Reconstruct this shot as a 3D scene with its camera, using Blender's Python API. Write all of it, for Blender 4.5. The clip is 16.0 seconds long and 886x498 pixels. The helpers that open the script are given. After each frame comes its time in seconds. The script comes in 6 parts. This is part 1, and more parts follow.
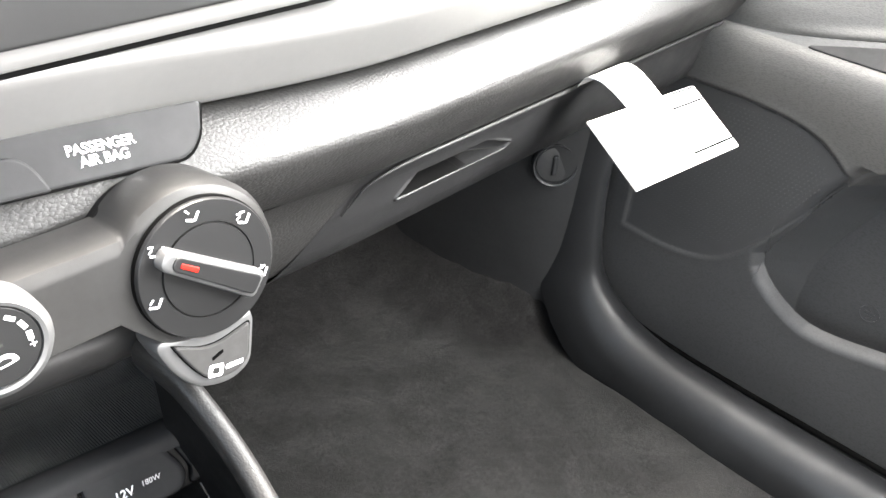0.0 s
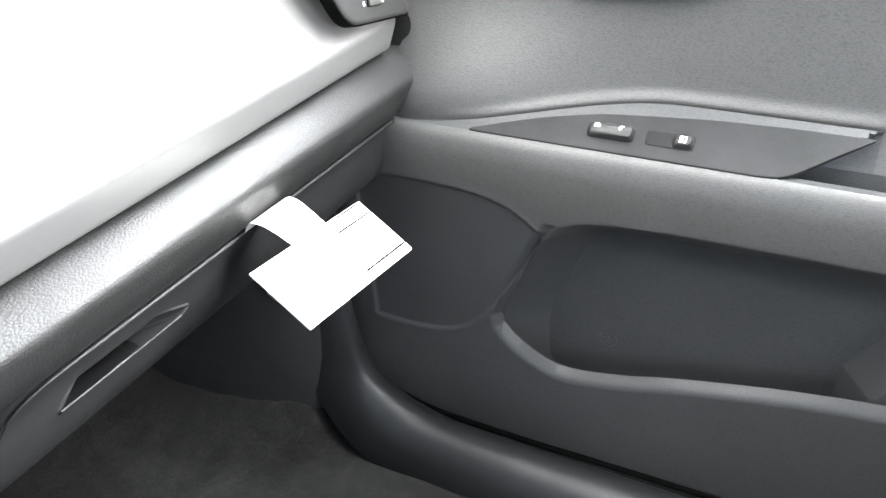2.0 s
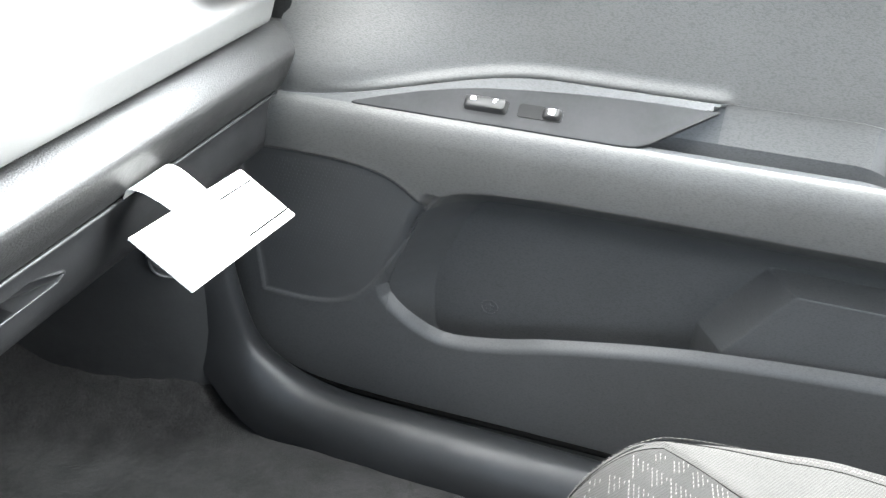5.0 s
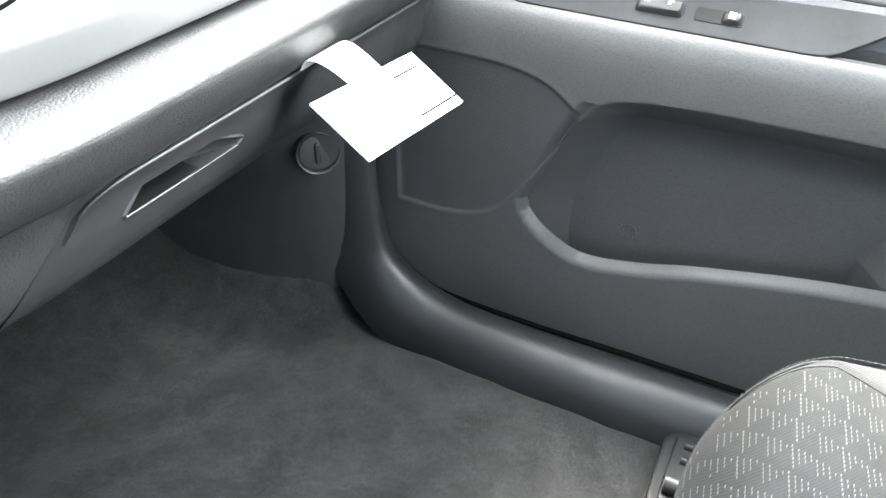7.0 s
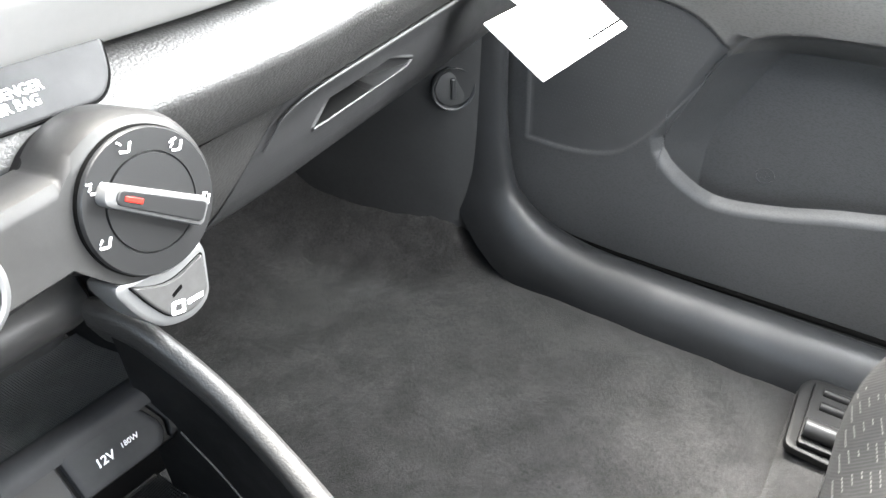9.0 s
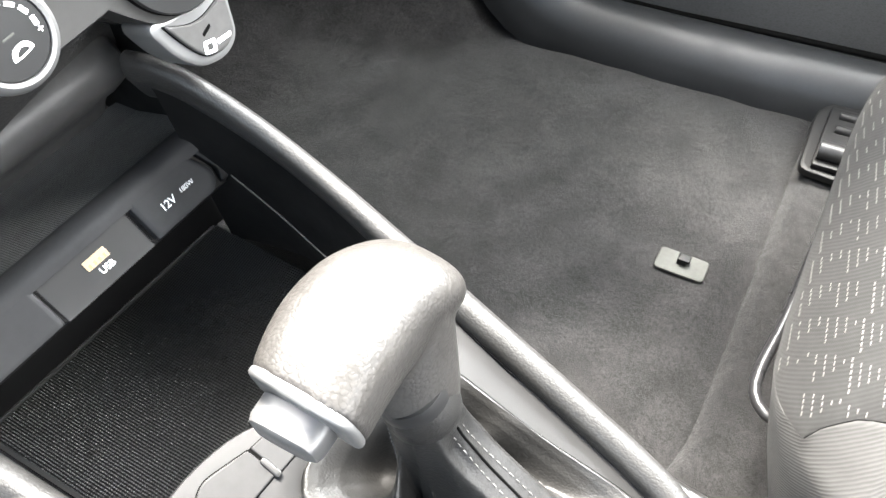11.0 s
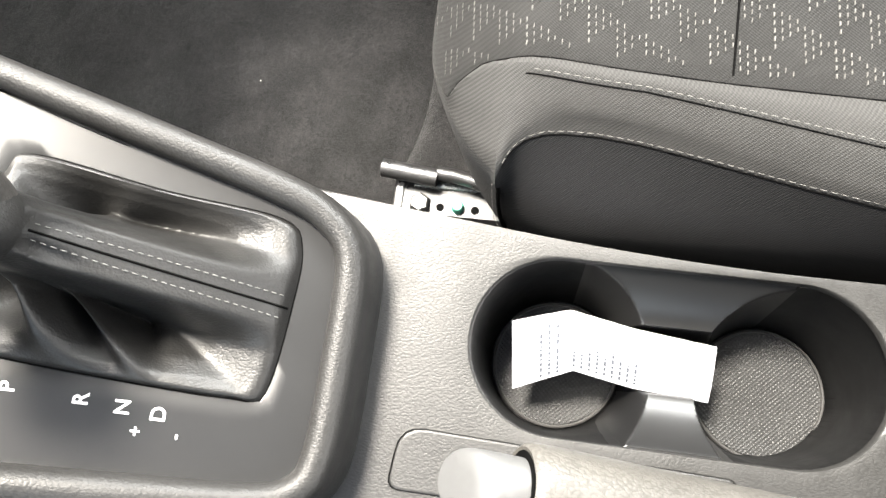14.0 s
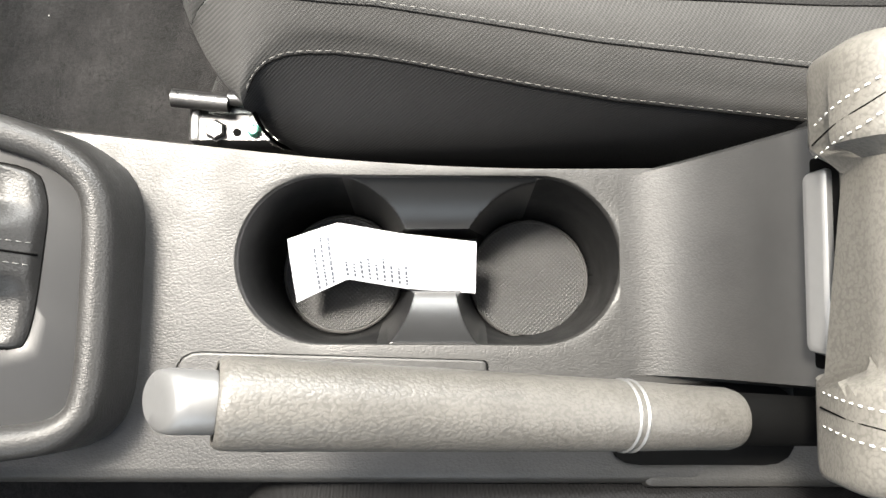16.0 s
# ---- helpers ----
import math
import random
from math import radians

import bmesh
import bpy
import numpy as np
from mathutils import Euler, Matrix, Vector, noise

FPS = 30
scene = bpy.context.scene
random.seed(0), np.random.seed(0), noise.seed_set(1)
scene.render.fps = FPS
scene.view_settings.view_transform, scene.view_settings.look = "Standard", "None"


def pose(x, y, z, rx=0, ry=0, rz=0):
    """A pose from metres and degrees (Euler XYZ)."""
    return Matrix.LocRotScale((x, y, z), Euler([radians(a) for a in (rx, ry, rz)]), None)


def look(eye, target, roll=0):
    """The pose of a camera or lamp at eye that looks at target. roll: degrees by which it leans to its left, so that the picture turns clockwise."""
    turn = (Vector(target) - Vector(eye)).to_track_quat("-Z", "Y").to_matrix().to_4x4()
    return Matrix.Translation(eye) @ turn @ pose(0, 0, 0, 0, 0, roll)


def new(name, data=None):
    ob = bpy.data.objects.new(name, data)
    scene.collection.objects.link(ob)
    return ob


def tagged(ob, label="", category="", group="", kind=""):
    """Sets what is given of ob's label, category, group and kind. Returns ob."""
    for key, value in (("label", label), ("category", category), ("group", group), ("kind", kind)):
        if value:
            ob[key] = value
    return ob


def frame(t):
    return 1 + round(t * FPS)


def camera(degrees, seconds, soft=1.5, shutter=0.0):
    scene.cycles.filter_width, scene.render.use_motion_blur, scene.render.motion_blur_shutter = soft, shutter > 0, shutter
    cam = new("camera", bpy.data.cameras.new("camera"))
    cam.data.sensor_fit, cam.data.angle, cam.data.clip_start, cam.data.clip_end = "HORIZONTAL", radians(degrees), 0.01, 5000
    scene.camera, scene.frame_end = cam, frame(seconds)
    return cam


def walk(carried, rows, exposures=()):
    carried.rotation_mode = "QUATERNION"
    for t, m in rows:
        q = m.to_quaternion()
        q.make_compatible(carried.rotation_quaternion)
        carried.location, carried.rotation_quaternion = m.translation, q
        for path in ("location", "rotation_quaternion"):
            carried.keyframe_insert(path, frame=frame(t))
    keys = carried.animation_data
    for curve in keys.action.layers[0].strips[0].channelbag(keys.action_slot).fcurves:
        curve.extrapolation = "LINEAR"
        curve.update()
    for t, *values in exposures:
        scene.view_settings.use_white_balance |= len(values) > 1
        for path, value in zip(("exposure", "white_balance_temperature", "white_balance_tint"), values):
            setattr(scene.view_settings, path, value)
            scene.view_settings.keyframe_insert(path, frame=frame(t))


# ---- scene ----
cam = camera(60.8, 16.0)
PATH = [
    (0, (0.013, 0.098, 0.651), (1.207, 1.161, -0.551), 4.7),
    (0.5, (0.028, 0.086, 0.658), (1.283, 1.12, -0.506), 3.9),
    (1, (0.054, 0.068, 0.673), (1.385, 1.039, -0.461), 2.3),
    (1.5, (0.084, 0.046, 0.693), (1.496, 0.943, -0.402), -0.7),
    (2, (0.108, 0.018, 0.709), (1.588, 0.812, -0.377), -3.0),
    (2.5, (0.133, -0.017, 0.725), (1.68, 0.637, -0.362), -3.2),
    (3, (0.14, -0.047, 0.736), (1.741, 0.477, -0.343), -2.0),
    (3.2, (0.14, -0.062, 0.746), (1.75, 0.435, -0.331), -0.9),
    (5.5, (0.073, 0.009, 0.693), (1.632, 0.566, -0.429), 1.5),
    (6, (0.07, 0.014, 0.684), (1.608, 0.603, -0.45), 1.4),
    (6.5, (0.049, 0.021, 0.67), (1.549, 0.66, -0.488), 2.0),
    (7, (0.037, 0.045, 0.651), (1.476, 0.752, -0.545), 1.5),
    (7.5, (0.028, 0.064, 0.641), (1.441, 0.792, -0.574), 1.9),
    (8, (0.002, 0.09, 0.651), (1.372, 0.877, -0.576), 1.0),
    (8.2, (-0.003, 0.097, 0.645), (1.353, 0.901, -0.585), 0.5),
    (10.3, (-0.047, 0.097, 0.617), (1.067, 0.913, -0.829), -4.0),
    (10.5, (-0.052, 0.092, 0.614), (1.008, 0.874, -0.892), -5.6),
    (11, (-0.058, 0.077, 0.618), (0.882, 0.774, -1.004), -9.3),
    (11.5, (-0.058, 0.064, 0.622), (0.766, 0.685, -1.091), -13.9),
    (12, (-0.055, 0.047, 0.618), (0.647, 0.592, -1.174), -19.1),
    (12.5, (-0.045, 0.029, 0.615), (0.58, 0.509, -1.223), -22.4),
    (13, (-0.034, 0.012, 0.609), (0.528, 0.41, -1.269), -22.9),
    (13.5, (-0.022, -0.009, 0.608), (0.438, 0.296, -1.315), -24.3),
    (14, (-0.01, -0.032, 0.604), (0.355, 0.187, -1.35), -24.1),
    (14.5, (-0.006, -0.051, 0.602), (0.299, 0.097, -1.369), -21.1),
    (15, (-0.005, -0.071, 0.604), (0.245, 0.016, -1.378), -16.1),
    (15.5, (-0.004, -0.091, 0.611), (0.179, -0.061, -1.38), -7.7),
    (16, (-0.004, -0.111, 0.619), (0.137, -0.127, -1.376), 6.7),
]
walk(cam, [(t, look(eye, target, roll)) for t, eye, target, roll in PATH],
     [(0, 3.35, 6900, 11), (0.5, 3.08, 6900, 11), (1.2, 2.95, 6700, 10), (2.5, 3.0, 6450, 9), (3.2, 3.12, 6400, 8), (5.5, 3.32, 6400, 7), (7, 3.46, 6400, 7), (8.2, 3.72, 6550, 8), (10.5, 3.74, 6650, 9), (11.2, 3.58, 6700, 9), (12, 3.22, 6750, 9), (13.5, 2.74, 6900, 9), (16, 2.3, 6900, 9)])

# ---------------------------------------------------------------- light
SUN_DIR = Vector((0.34, 0.29, 0.90)).normalized()      # towards the sun
world = bpy.data.worlds.new("sky")
scene.world = world
world.use_nodes = True
wn = world.node_tree.nodes
sky = wn.new("ShaderNodeTexSky")
sky.sky_type = "NISHITA"
sky.sun_disc = False
sky.sun_elevation = math.asin(SUN_DIR.z)
sky.sun_rotation = math.atan2(SUN_DIR.x, SUN_DIR.y)
world.node_tree.links.new(sky.outputs[0], wn["Background"].inputs[0])
wn["Background"].inputs[1].default_value = 0.05

sun = new("sun", bpy.data.lights.new("sun", "SUN"))
sun.data.energy, sun.data.angle, sun.data.color = 3.6, radians(12), (1.0, 0.96, 0.9)
sun.matrix_basis = look(SUN_DIR * 5, (0, 0, 0))


def window_light(name, eye, target, width, height, watts, colour):
    lamp = new(name, bpy.data.lights.new(name, "AREA"))
    lamp.data.shape, lamp.data.size, lamp.data.size_y = "RECTANGLE", width, height
    lamp.data.energy, lamp.data.color = watts, colour
    lamp.matrix_basis = look(eye, target)
    return lamp


window_light("windscreen_light", (0.30, 0.41, 0.99), (0.14, 0.0, 0.1), 0.95, 0.50, 3.6, (1.0, 0.98, 0.95))
window_light("passenger_window_light", (0.84, -0.16, 0.87), (0.0, 0.02, 0.28), 1.0, 0.42, 12, (0.95, 0.98, 1.0))
window_light("driver_window_light", (-0.86, 0.16, 0.84), (0.6, 0.15, 0.35), 1.0, 0.40, 1.1, (0.80, 0.91, 1.0))
window_light("rear_window_light", (-0.05, -1.18, 0.84), (0.05, 0.4, 0.33), 1.2, 0.34, 3.5, (0.97, 0.98, 1.0))

# ---------------------------------------------------------------- building helpers
def spline(points, n, closed=False):
    """A smooth curve (Catmull-Rom) through a few points, resampled evenly to n points."""
    p = np.array(points, float)
    m = len(p)
    if closed:
        q = np.vstack([p[-1:], p, p[:2]])
        spans = m
    else:
        q = np.vstack([2 * p[0] - p[1], p, 2 * p[-1] - p[-2]])
        spans = m - 1
    t = np.linspace(0, 1, 24, endpoint=False)[:, None]
    out = []
    for k in range(spans):
        a, b, c, d = q[k:k + 4]
        out.append(0.5 * (2 * b + (c - a) * t + (2 * a - 5 * b + 4 * c - d) * t**2 + (3 * b - a - 3 * c + d) * t**3))
    out.append(q[1:2] if closed else q[-2:-1])
    c = np.vstack(out)
    s = np.r_[0, np.cumsum(np.linalg.norm(np.diff(c, axis=0), axis=1))]
    w = np.linspace(0, s[-1], n, endpoint=not closed)
    return np.stack([np.interp(w, s, c[:, k]) for k in range(c.shape[1])], 1)


def rounded(points, radius, seg=5):
    """A closed 2D outline with rounded corners; radius is one number or one for each corner."""
    p = np.array(points, float)
    n = len(p)
    out = []
    for k in range(n):
        r = radius[k] if isinstance(radius, (list, tuple)) else radius
        a, b, c = p[k - 1], p[k], p[(k + 1) % n]
        u, v = (a - b) / np.linalg.norm(a - b), (c - b) / np.linalg.norm(c - b)
        d = min(r, 0.49 * np.linalg.norm(a - b), 0.49 * np.linalg.norm(c - b))
        for t in np.linspace(0, 1, seg):
            out.append((1 - t)**2 * (b + u * d) + 2 * t * (1 - t) * b + t**2 * (b + v * d))
    return np.array(out)


def circle(r, n=40, rx=None):
    a = np.linspace(0, 2 * np.pi, n, endpoint=False)
    return np.stack([(rx or r) * np.cos(a), r * np.sin(a)], 1)


def step(x, lo, hi):
    t = np.clip((x - lo) / (hi - lo), 0, 1)
    return t * t * (3 - 2 * t)


def inside(poly, u, v):
    """Signed distance to a polygon: positive inside."""
    p = np.array(poly, float)
    far = np.full(u.shape, 1e9)
    odd = np.zeros(u.shape, bool)
    for k in range(len(p)):
        (ax, ay), (bx, by) = p[k - 1], p[k]
        ex, ey = bx - ax, by - ay
        t = np.clip(((u - ax) * ex + (v - ay) * ey) / (ex * ex + ey * ey + 1e-15), 0, 1)
        far = np.minimum(far, np.hypot(u - ax - t * ex, v - ay - t * ey))
        if ay != by:
            odd ^= ((ay > v) != (by > v)) & (u < ex * (v - ay) / ey + ax)
    return np.where(odd, far, -far)


def axes(origin, along, up):
    """A frame: x along, z as near up as can be."""
    x = Vector(along).normalized()
    y = Vector(up).cross(x).normalized()
    z = x.cross(y)
    m = Matrix((x, y, z)).transposed().to_4x4()
    m.translation = origin
    return m


def thing(name, base, label, category, group="", kind=""):
    ob = new(name)
    ob.location = base
    ob.empty_display_size = 0.05
    return tagged(ob, label, category, group, kind)


def part(name, geo, material, parent, label="", flat=False, m=None):
    """One mesh object, from (verts, faces) or a mesh, under a thing or a part."""
    if isinstance(geo, tuple):
        mesh = bpy.data.meshes.new(name)
        mesh.from_pydata(np.asarray(geo[0], float).tolist(), [], [list(map(int, f)) for f in geo[1]])
        mesh.validate()
    else:
        mesh = geo
    if m is not None:
        mesh.transform(m)
    bm = bmesh.new()
    bm.from_mesh(mesh)
    bmesh.ops.recalc_face_normals(bm, faces=bm.faces)
    bm.to_mesh(mesh)
    bm.free()
    if not flat:
        mesh.shade_smooth()
        try:
            mesh.set_sharp_from_angle(angle=radians(38))
        except AttributeError:
            pass
    mesh.materials.append(material)
    ob = new(name, mesh)
    if parent is not None:
        ob.parent = parent
        if parent.type == "EMPTY":
            ob.matrix_parent_inverse = Matrix.Translation(-parent.location)
    if label:
        ob["label"] = label
    return ob


def join(*geos):
    verts, faces, n = [], [], 0
    for v, f in geos:
        verts.append(np.asarray(v, float))
        faces += [[k + n for k in face] for face in f]
        n += len(v)
    return np.vstack(verts), faces


def moved(geo, m):
    a = np.array(m)
    return np.asarray(geo[0], float) @ a[:3, :3].T + a[:3, 3], geo[1]


def loft(rows, close=False, cap0=False, cap1=False):
    """Faces between rows of equally many points; close: each row is a loop."""
    rows = [np.asarray(r, float) for r in rows]
    n = len(rows[0])
    faces = []
    for k in range(len(rows) - 1):
        for i in range(n if close else n - 1):
            j = (i + 1) % n
            faces.append((k * n + i, k * n + j, (k + 1) * n + j, (k + 1) * n + i))
    if cap0:
        faces.append(tuple(range(n - 1, -1, -1)))
    if cap1:
        faces.append(tuple(range((len(rows) - 1) * n, len(rows) * n)))
    return np.vstack(rows), faces


def sheet(us, vs, f):
    """A grid surface f(U, V) -> X, Y, Z."""
    u, v = np.meshgrid(us, vs, indexing="ij")
    xyz = np.stack([np.broadcast_to(c, u.shape) for c in f(u, v)], -1).reshape(-1, 3)
    n = len(vs)
    i, j = np.meshgrid(np.arange(len(us) - 1), np.arange(n - 1), indexing="ij")
    a = (i * n + j).ravel()
    return xyz, np.stack([a, a + n, a + n + 1, a + 1], 1)


def picked(geo, keep):
    """The faces of a sheet whose middle satisfies keep(middles)."""
    v, f = np.asarray(geo[0]), np.asarray(geo[1])
    f = f[keep(v[f].mean(1))]
    used, back = np.unique(f, return_inverse=True)
    return v[used], back.reshape(f.shape)


def slab(outline, thick, bevel=0.0008, m=None, z0=0.0):
    """A flat piece from a 2D outline, with its upper edge rounded off."""
    o = np.asarray(outline, float)
    c = (o.max(0) + o.min(0)) / 2
    half = (o.max(0) - o.min(0)) / 2
    rows = []
    for inset, z in ((0, 0), (0, thick - bevel), (0.3 * bevel, thick - 0.3 * bevel), (bevel, thick), (1.5 * bevel, thick)):
        q = c + (o - c) * (1 - np.minimum(inset / half, 0.6))
        rows.append(np.c_[q, np.full(len(q), z + z0)])
    geo = loft(rows, close=True, cap0=True, cap1=True)
    return moved(geo, m) if m is not None else geo


def turned(profile, n=48, m=None):
    """A solid of revolution about z from (radius, height) pairs."""
    rows = []
    for r, z in profile:
        c = circle(max(r, 1e-5), n)
        rows.append(np.c_[c, np.full(n, z)])
    geo = loft(rows, close=True, cap0=True, cap1=True)
    return moved(geo, m) if m is not None else geo


def tube(path, section, up=(0, 0, 1), closed=False, caps=True, scale=None):
    """A 2D section swept along a 3D path; section x goes to the path's right, y up."""
    p = np.asarray(path, float)
    n = len(p)
    tang = np.gradient(p, axis=0) if not closed else np.roll(p, -1, 0) - np.roll(p, 1, 0)
    tang /= np.linalg.norm(tang, axis=1)[:, None]
    up = np.asarray(up, float)
    rows = []
    for k in range(n):
        side = np.cross(tang[k], up)
        side /= np.linalg.norm(side) + 1e-12
        top = np.cross(side, tang[k])
        s = 1.0 if scale is None else scale[k]
        q = np.asarray(section, float) * s
        rows.append(p[k] + q[:, :1] * side + q[:, 1:] * top)
    if closed:
        rows.append(rows[0])
    return loft(rows, close=True, cap0=caps and not closed, cap1=caps and not closed)


def block(x0, x1, y0, y1, z0, z1, r=0.003):
    """A box with rounded upright edges and a softened top."""
    return slab(rounded([(x0, y0), (x1, y0), (x1, y1), (x0, y1)], r), z1 - z0, min(r, 0.45 * (z1 - z0)), z0=z0)


def stitches(path, out, length=0.0042, gap=0.0016, r=0.00045, lift=0.0002):
    """Thread stitches along a path, each a small lens-shaped piece; out: the surface normal, one or per point."""
    p = np.asarray(path, float)
    s = np.r_[0, np.cumsum(np.linalg.norm(np.diff(p, axis=0), axis=1))]
    out = np.broadcast_to(np.asarray(out, float), p.shape)
    geos = []
    at = gap
    while at + length < s[-1]:
        def place(w):
            return np.array([np.interp(w, s, p[:, k]) for k in range(3)])
        a, b = place(at), place(at + length)
        o = np.array([np.interp(at, s, out[:, k]) for k in range(3)])
        o /= np.linalg.norm(o)
        t = (b - a) / np.linalg.norm(b - a)
        side = np.cross(t, o)
        rows = []
        for f, w in ((0.0, 0.35), (0.2, 0.95), (0.8, 0.95), (1.0, 0.35)):
            c = a + (b - a) * f + o * (lift + (0.0003 if 0 < f < 1 else -0.0002))
            rows.append([c + r * w * (side * math.cos(q) + o * math.sin(q)) for q in np.linspace(0, 2 * np.pi, 6, endpoint=False)])
        geos.append(loft(rows, close=True, cap0=True, cap1=True))
        at += length + gap
    return join(*geos)


def lettering(text, size, m, lift=0.0002, shear=0.0, bold=0.0, wide=1.0):
    """Raised print as a mesh, centred on the frame m."""
    curve = bpy.data.curves.new("lettering", "FONT")
    curve.body, curve.size, curve.align_x, curve.align_y = text, size, "CENTER", "CENTER"
    curve.extrude, curve.shear, curve.offset = 0.00008, shear, bold
    ob = bpy.data.objects.new("lettering", curve)
    mesh = bpy.data.meshes.new_from_object(ob)
    bpy.data.objects.remove(ob)
    mesh.transform(m @ Matrix.Translation((0, 0, lift)) @ Matrix.Diagonal((wide, 1, 1, 1)))
    return mesh

# ---------------------------------------------------------------- materials
def material(name, colour, rough, metal=0.0, vary=0.18, blotch=14.0, grain="", size=0.002, depth=0.0003, gloss=0.34, fuzz=0.0, dust=0.0, stretch=(1.0, 0.48, 1.0), fade=None):
    """A painted, moulded or woven surface: tone varied at two scales, and a relief of the given kind."""
    mat = bpy.data.materials.new(name)
    mat.use_nodes = True
    n, link = mat.node_tree.nodes, mat.node_tree.links.new
    b = n["Principled BSDF"]
    b.inputs["Roughness"].default_value, b.inputs["Metallic"].default_value = rough, metal
    b.inputs["Specular IOR Level"].default_value = gloss
    if fuzz:
        b.inputs["Sheen Weight"].default_value, b.inputs["Sheen Roughness"].default_value = fuzz, 0.5
    where = n.new("ShaderNodeTexCoord").outputs["Object"]

    def noise_node(scale, detail=3.0, rough_=0.6):
        t = n.new("ShaderNodeTexNoise")
        t.inputs["Scale"].default_value, t.inputs["Detail"].default_value, t.inputs["Roughness"].default_value = scale, detail, rough_
        link(where, t.inputs["Vector"])
        return t.outputs["Fac"]

    def ranged(value, lo, hi, a=0.0, c=1.0):
        r = n.new("ShaderNodeMapRange")
        r.inputs["From Min"].default_value, r.inputs["From Max"].default_value = lo, hi
        r.inputs["To Min"].default_value, r.inputs["To Max"].default_value = a, c
        link(value, r.inputs["Value"])
        return r.outputs["Result"]

    def math_node(op, a, c):
        t = n.new("ShaderNodeMath")
        t.operation = op
        for k, v in ((0, a), (1, c)):
            if isinstance(v, (int, float)):
                t.inputs[k].default_value = v
            else:
                link(v, t.inputs[k])
        return t.outputs[0]

    tone = math_node("MULTIPLY", ranged(noise_node(blotch), 0.3, 0.7, 1 - vary, 1 + vary), ranged(noise_node(blotch * 17), 0.3, 0.7, 1 - vary * 0.5, 1 + vary * 0.5))
    height = None
    if grain == "leather":
        warp = n.new("ShaderNodeTexNoise")
        warp.inputs["Scale"].default_value, warp.inputs["Detail"].default_value = 0.6 / size, 1.0
        link(where, warp.inputs["Vector"])
        mixv = n.new("ShaderNodeVectorMath")
        mixv.operation = "MULTIPLY_ADD"
        mixv.inputs[1].default_value = (size * 0.9,) * 3
        link(warp.outputs["Color"], mixv.inputs[0])
        link(where, mixv.inputs[2])
        long = n.new("ShaderNodeVectorMath")
        long.operation = "MULTIPLY"
        long.inputs[1].default_value = stretch
        link(mixv.outputs[0], long.inputs[0])
        v = n.new("ShaderNodeTexVoronoi")
        v.feature = "F1"
        v.inputs["Scale"].default_value = 1.3 / size
        link(long.outputs[0], v.inputs["Vector"])
        dome = ranged(v.outputs["Distance"], 0.08, 0.72, 1.0, 0.0)
        cells = math_node("MULTIPLY", dome, math_node("SUBTRACT", 2.0, dome))
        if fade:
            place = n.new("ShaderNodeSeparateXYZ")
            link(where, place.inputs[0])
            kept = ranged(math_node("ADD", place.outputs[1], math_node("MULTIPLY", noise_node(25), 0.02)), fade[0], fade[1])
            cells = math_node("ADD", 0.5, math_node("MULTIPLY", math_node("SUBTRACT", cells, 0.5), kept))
            # the tone drops where the grain fades: shade put into the colour
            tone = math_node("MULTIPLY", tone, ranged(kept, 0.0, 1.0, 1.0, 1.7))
        fine = noise_node(4.0 / size, 2.0)
        height = math_node("MULTIPLY", math_node("ADD", cells, math_node("MULTIPLY", fine, 0.15)), 0.75)
        tone = math_node("MULTIPLY", tone, ranged(cells, 0.0, 0.7, 0.80, 1.04))
    elif grain == "fine":
        height = math_node("ADD", noise_node(1 / size, 2.0), math_node("MULTIPLY", noise_node(0.35 / size), 0.5))
    elif grain in ("weave", "ribs", "dimple"):
        sep = n.new("ShaderNodeSeparateXYZ")
        link(where, sep.inputs[0])
        wob = math_node("MULTIPLY", noise_node(60), size * 0.6)

        def wave(axis, s):
            return math_node("SINE", math_node("MULTIPLY", math_node("ADD", sep.outputs[axis], wob), 2 * math.pi / s), 0.0)
        if grain == "weave":
            across = math_node("ADD", sep.outputs[0], sep.outputs[2])

            def twill(lean, pitch):
                run_ = math_node("ADD", math_node("ADD", sep.outputs[1], math_node("MULTIPLY", across, lean)), wob)
                return math_node("SINE", math_node("MULTIPLY", run_, 2 * math.pi / pitch), 0.0)
            knots_ = math_node("ADD", twill(0.75, size), math_node("MULTIPLY", twill(-1.3, size * 0.80), 0.8))
            height = math_node("ADD", ranged(knots_, -1.2, 1.4), math_node("MULTIPLY", noise_node(3.0 / size), 0.5))
            tone = math_node("MULTIPLY", tone, ranged(height, 0.1, 1.2, 0.68, 1.27))
        elif grain == "ribs":
            height = math_node("ADD", wave(0, size), wave(1, size))
            tone = math_node("MULTIPLY", tone, ranged(height, -2, 2, 0.75, 1.2))
        elif grain == "dimple":
            def pure(axis):
                return math_node("SINE", math_node("MULTIPLY", sep.outputs[axis], 2 * math.pi / size), 0.0)
            height = ranged(math_node("MULTIPLY", pure(0), pure(1)), -0.2, 0.8)
            tone = math_node("MULTIPLY", tone, ranged(height, 0, 1, 0.8, 1.35))
    elif grain == "pile":
        height = math_node("ADD", noise_node(1 / size, 4.0, 0.8), math_node("MULTIPLY", noise_node(0.12 / size), 1.2))
        tone = math_node("MULTIPLY", tone, ranged(noise_node(0.55 / size, 5.0, 0.85), 0.32, 0.68, 0.12, 2.2))
        brushed = n.new("ShaderNodeTexNoise")
        brushed.inputs["Scale"].default_value, brushed.inputs["Detail"].default_value, brushed.inputs["Distortion"].default_value = 30, 6.0, 0.5
        link(where, brushed.inputs["Vector"])
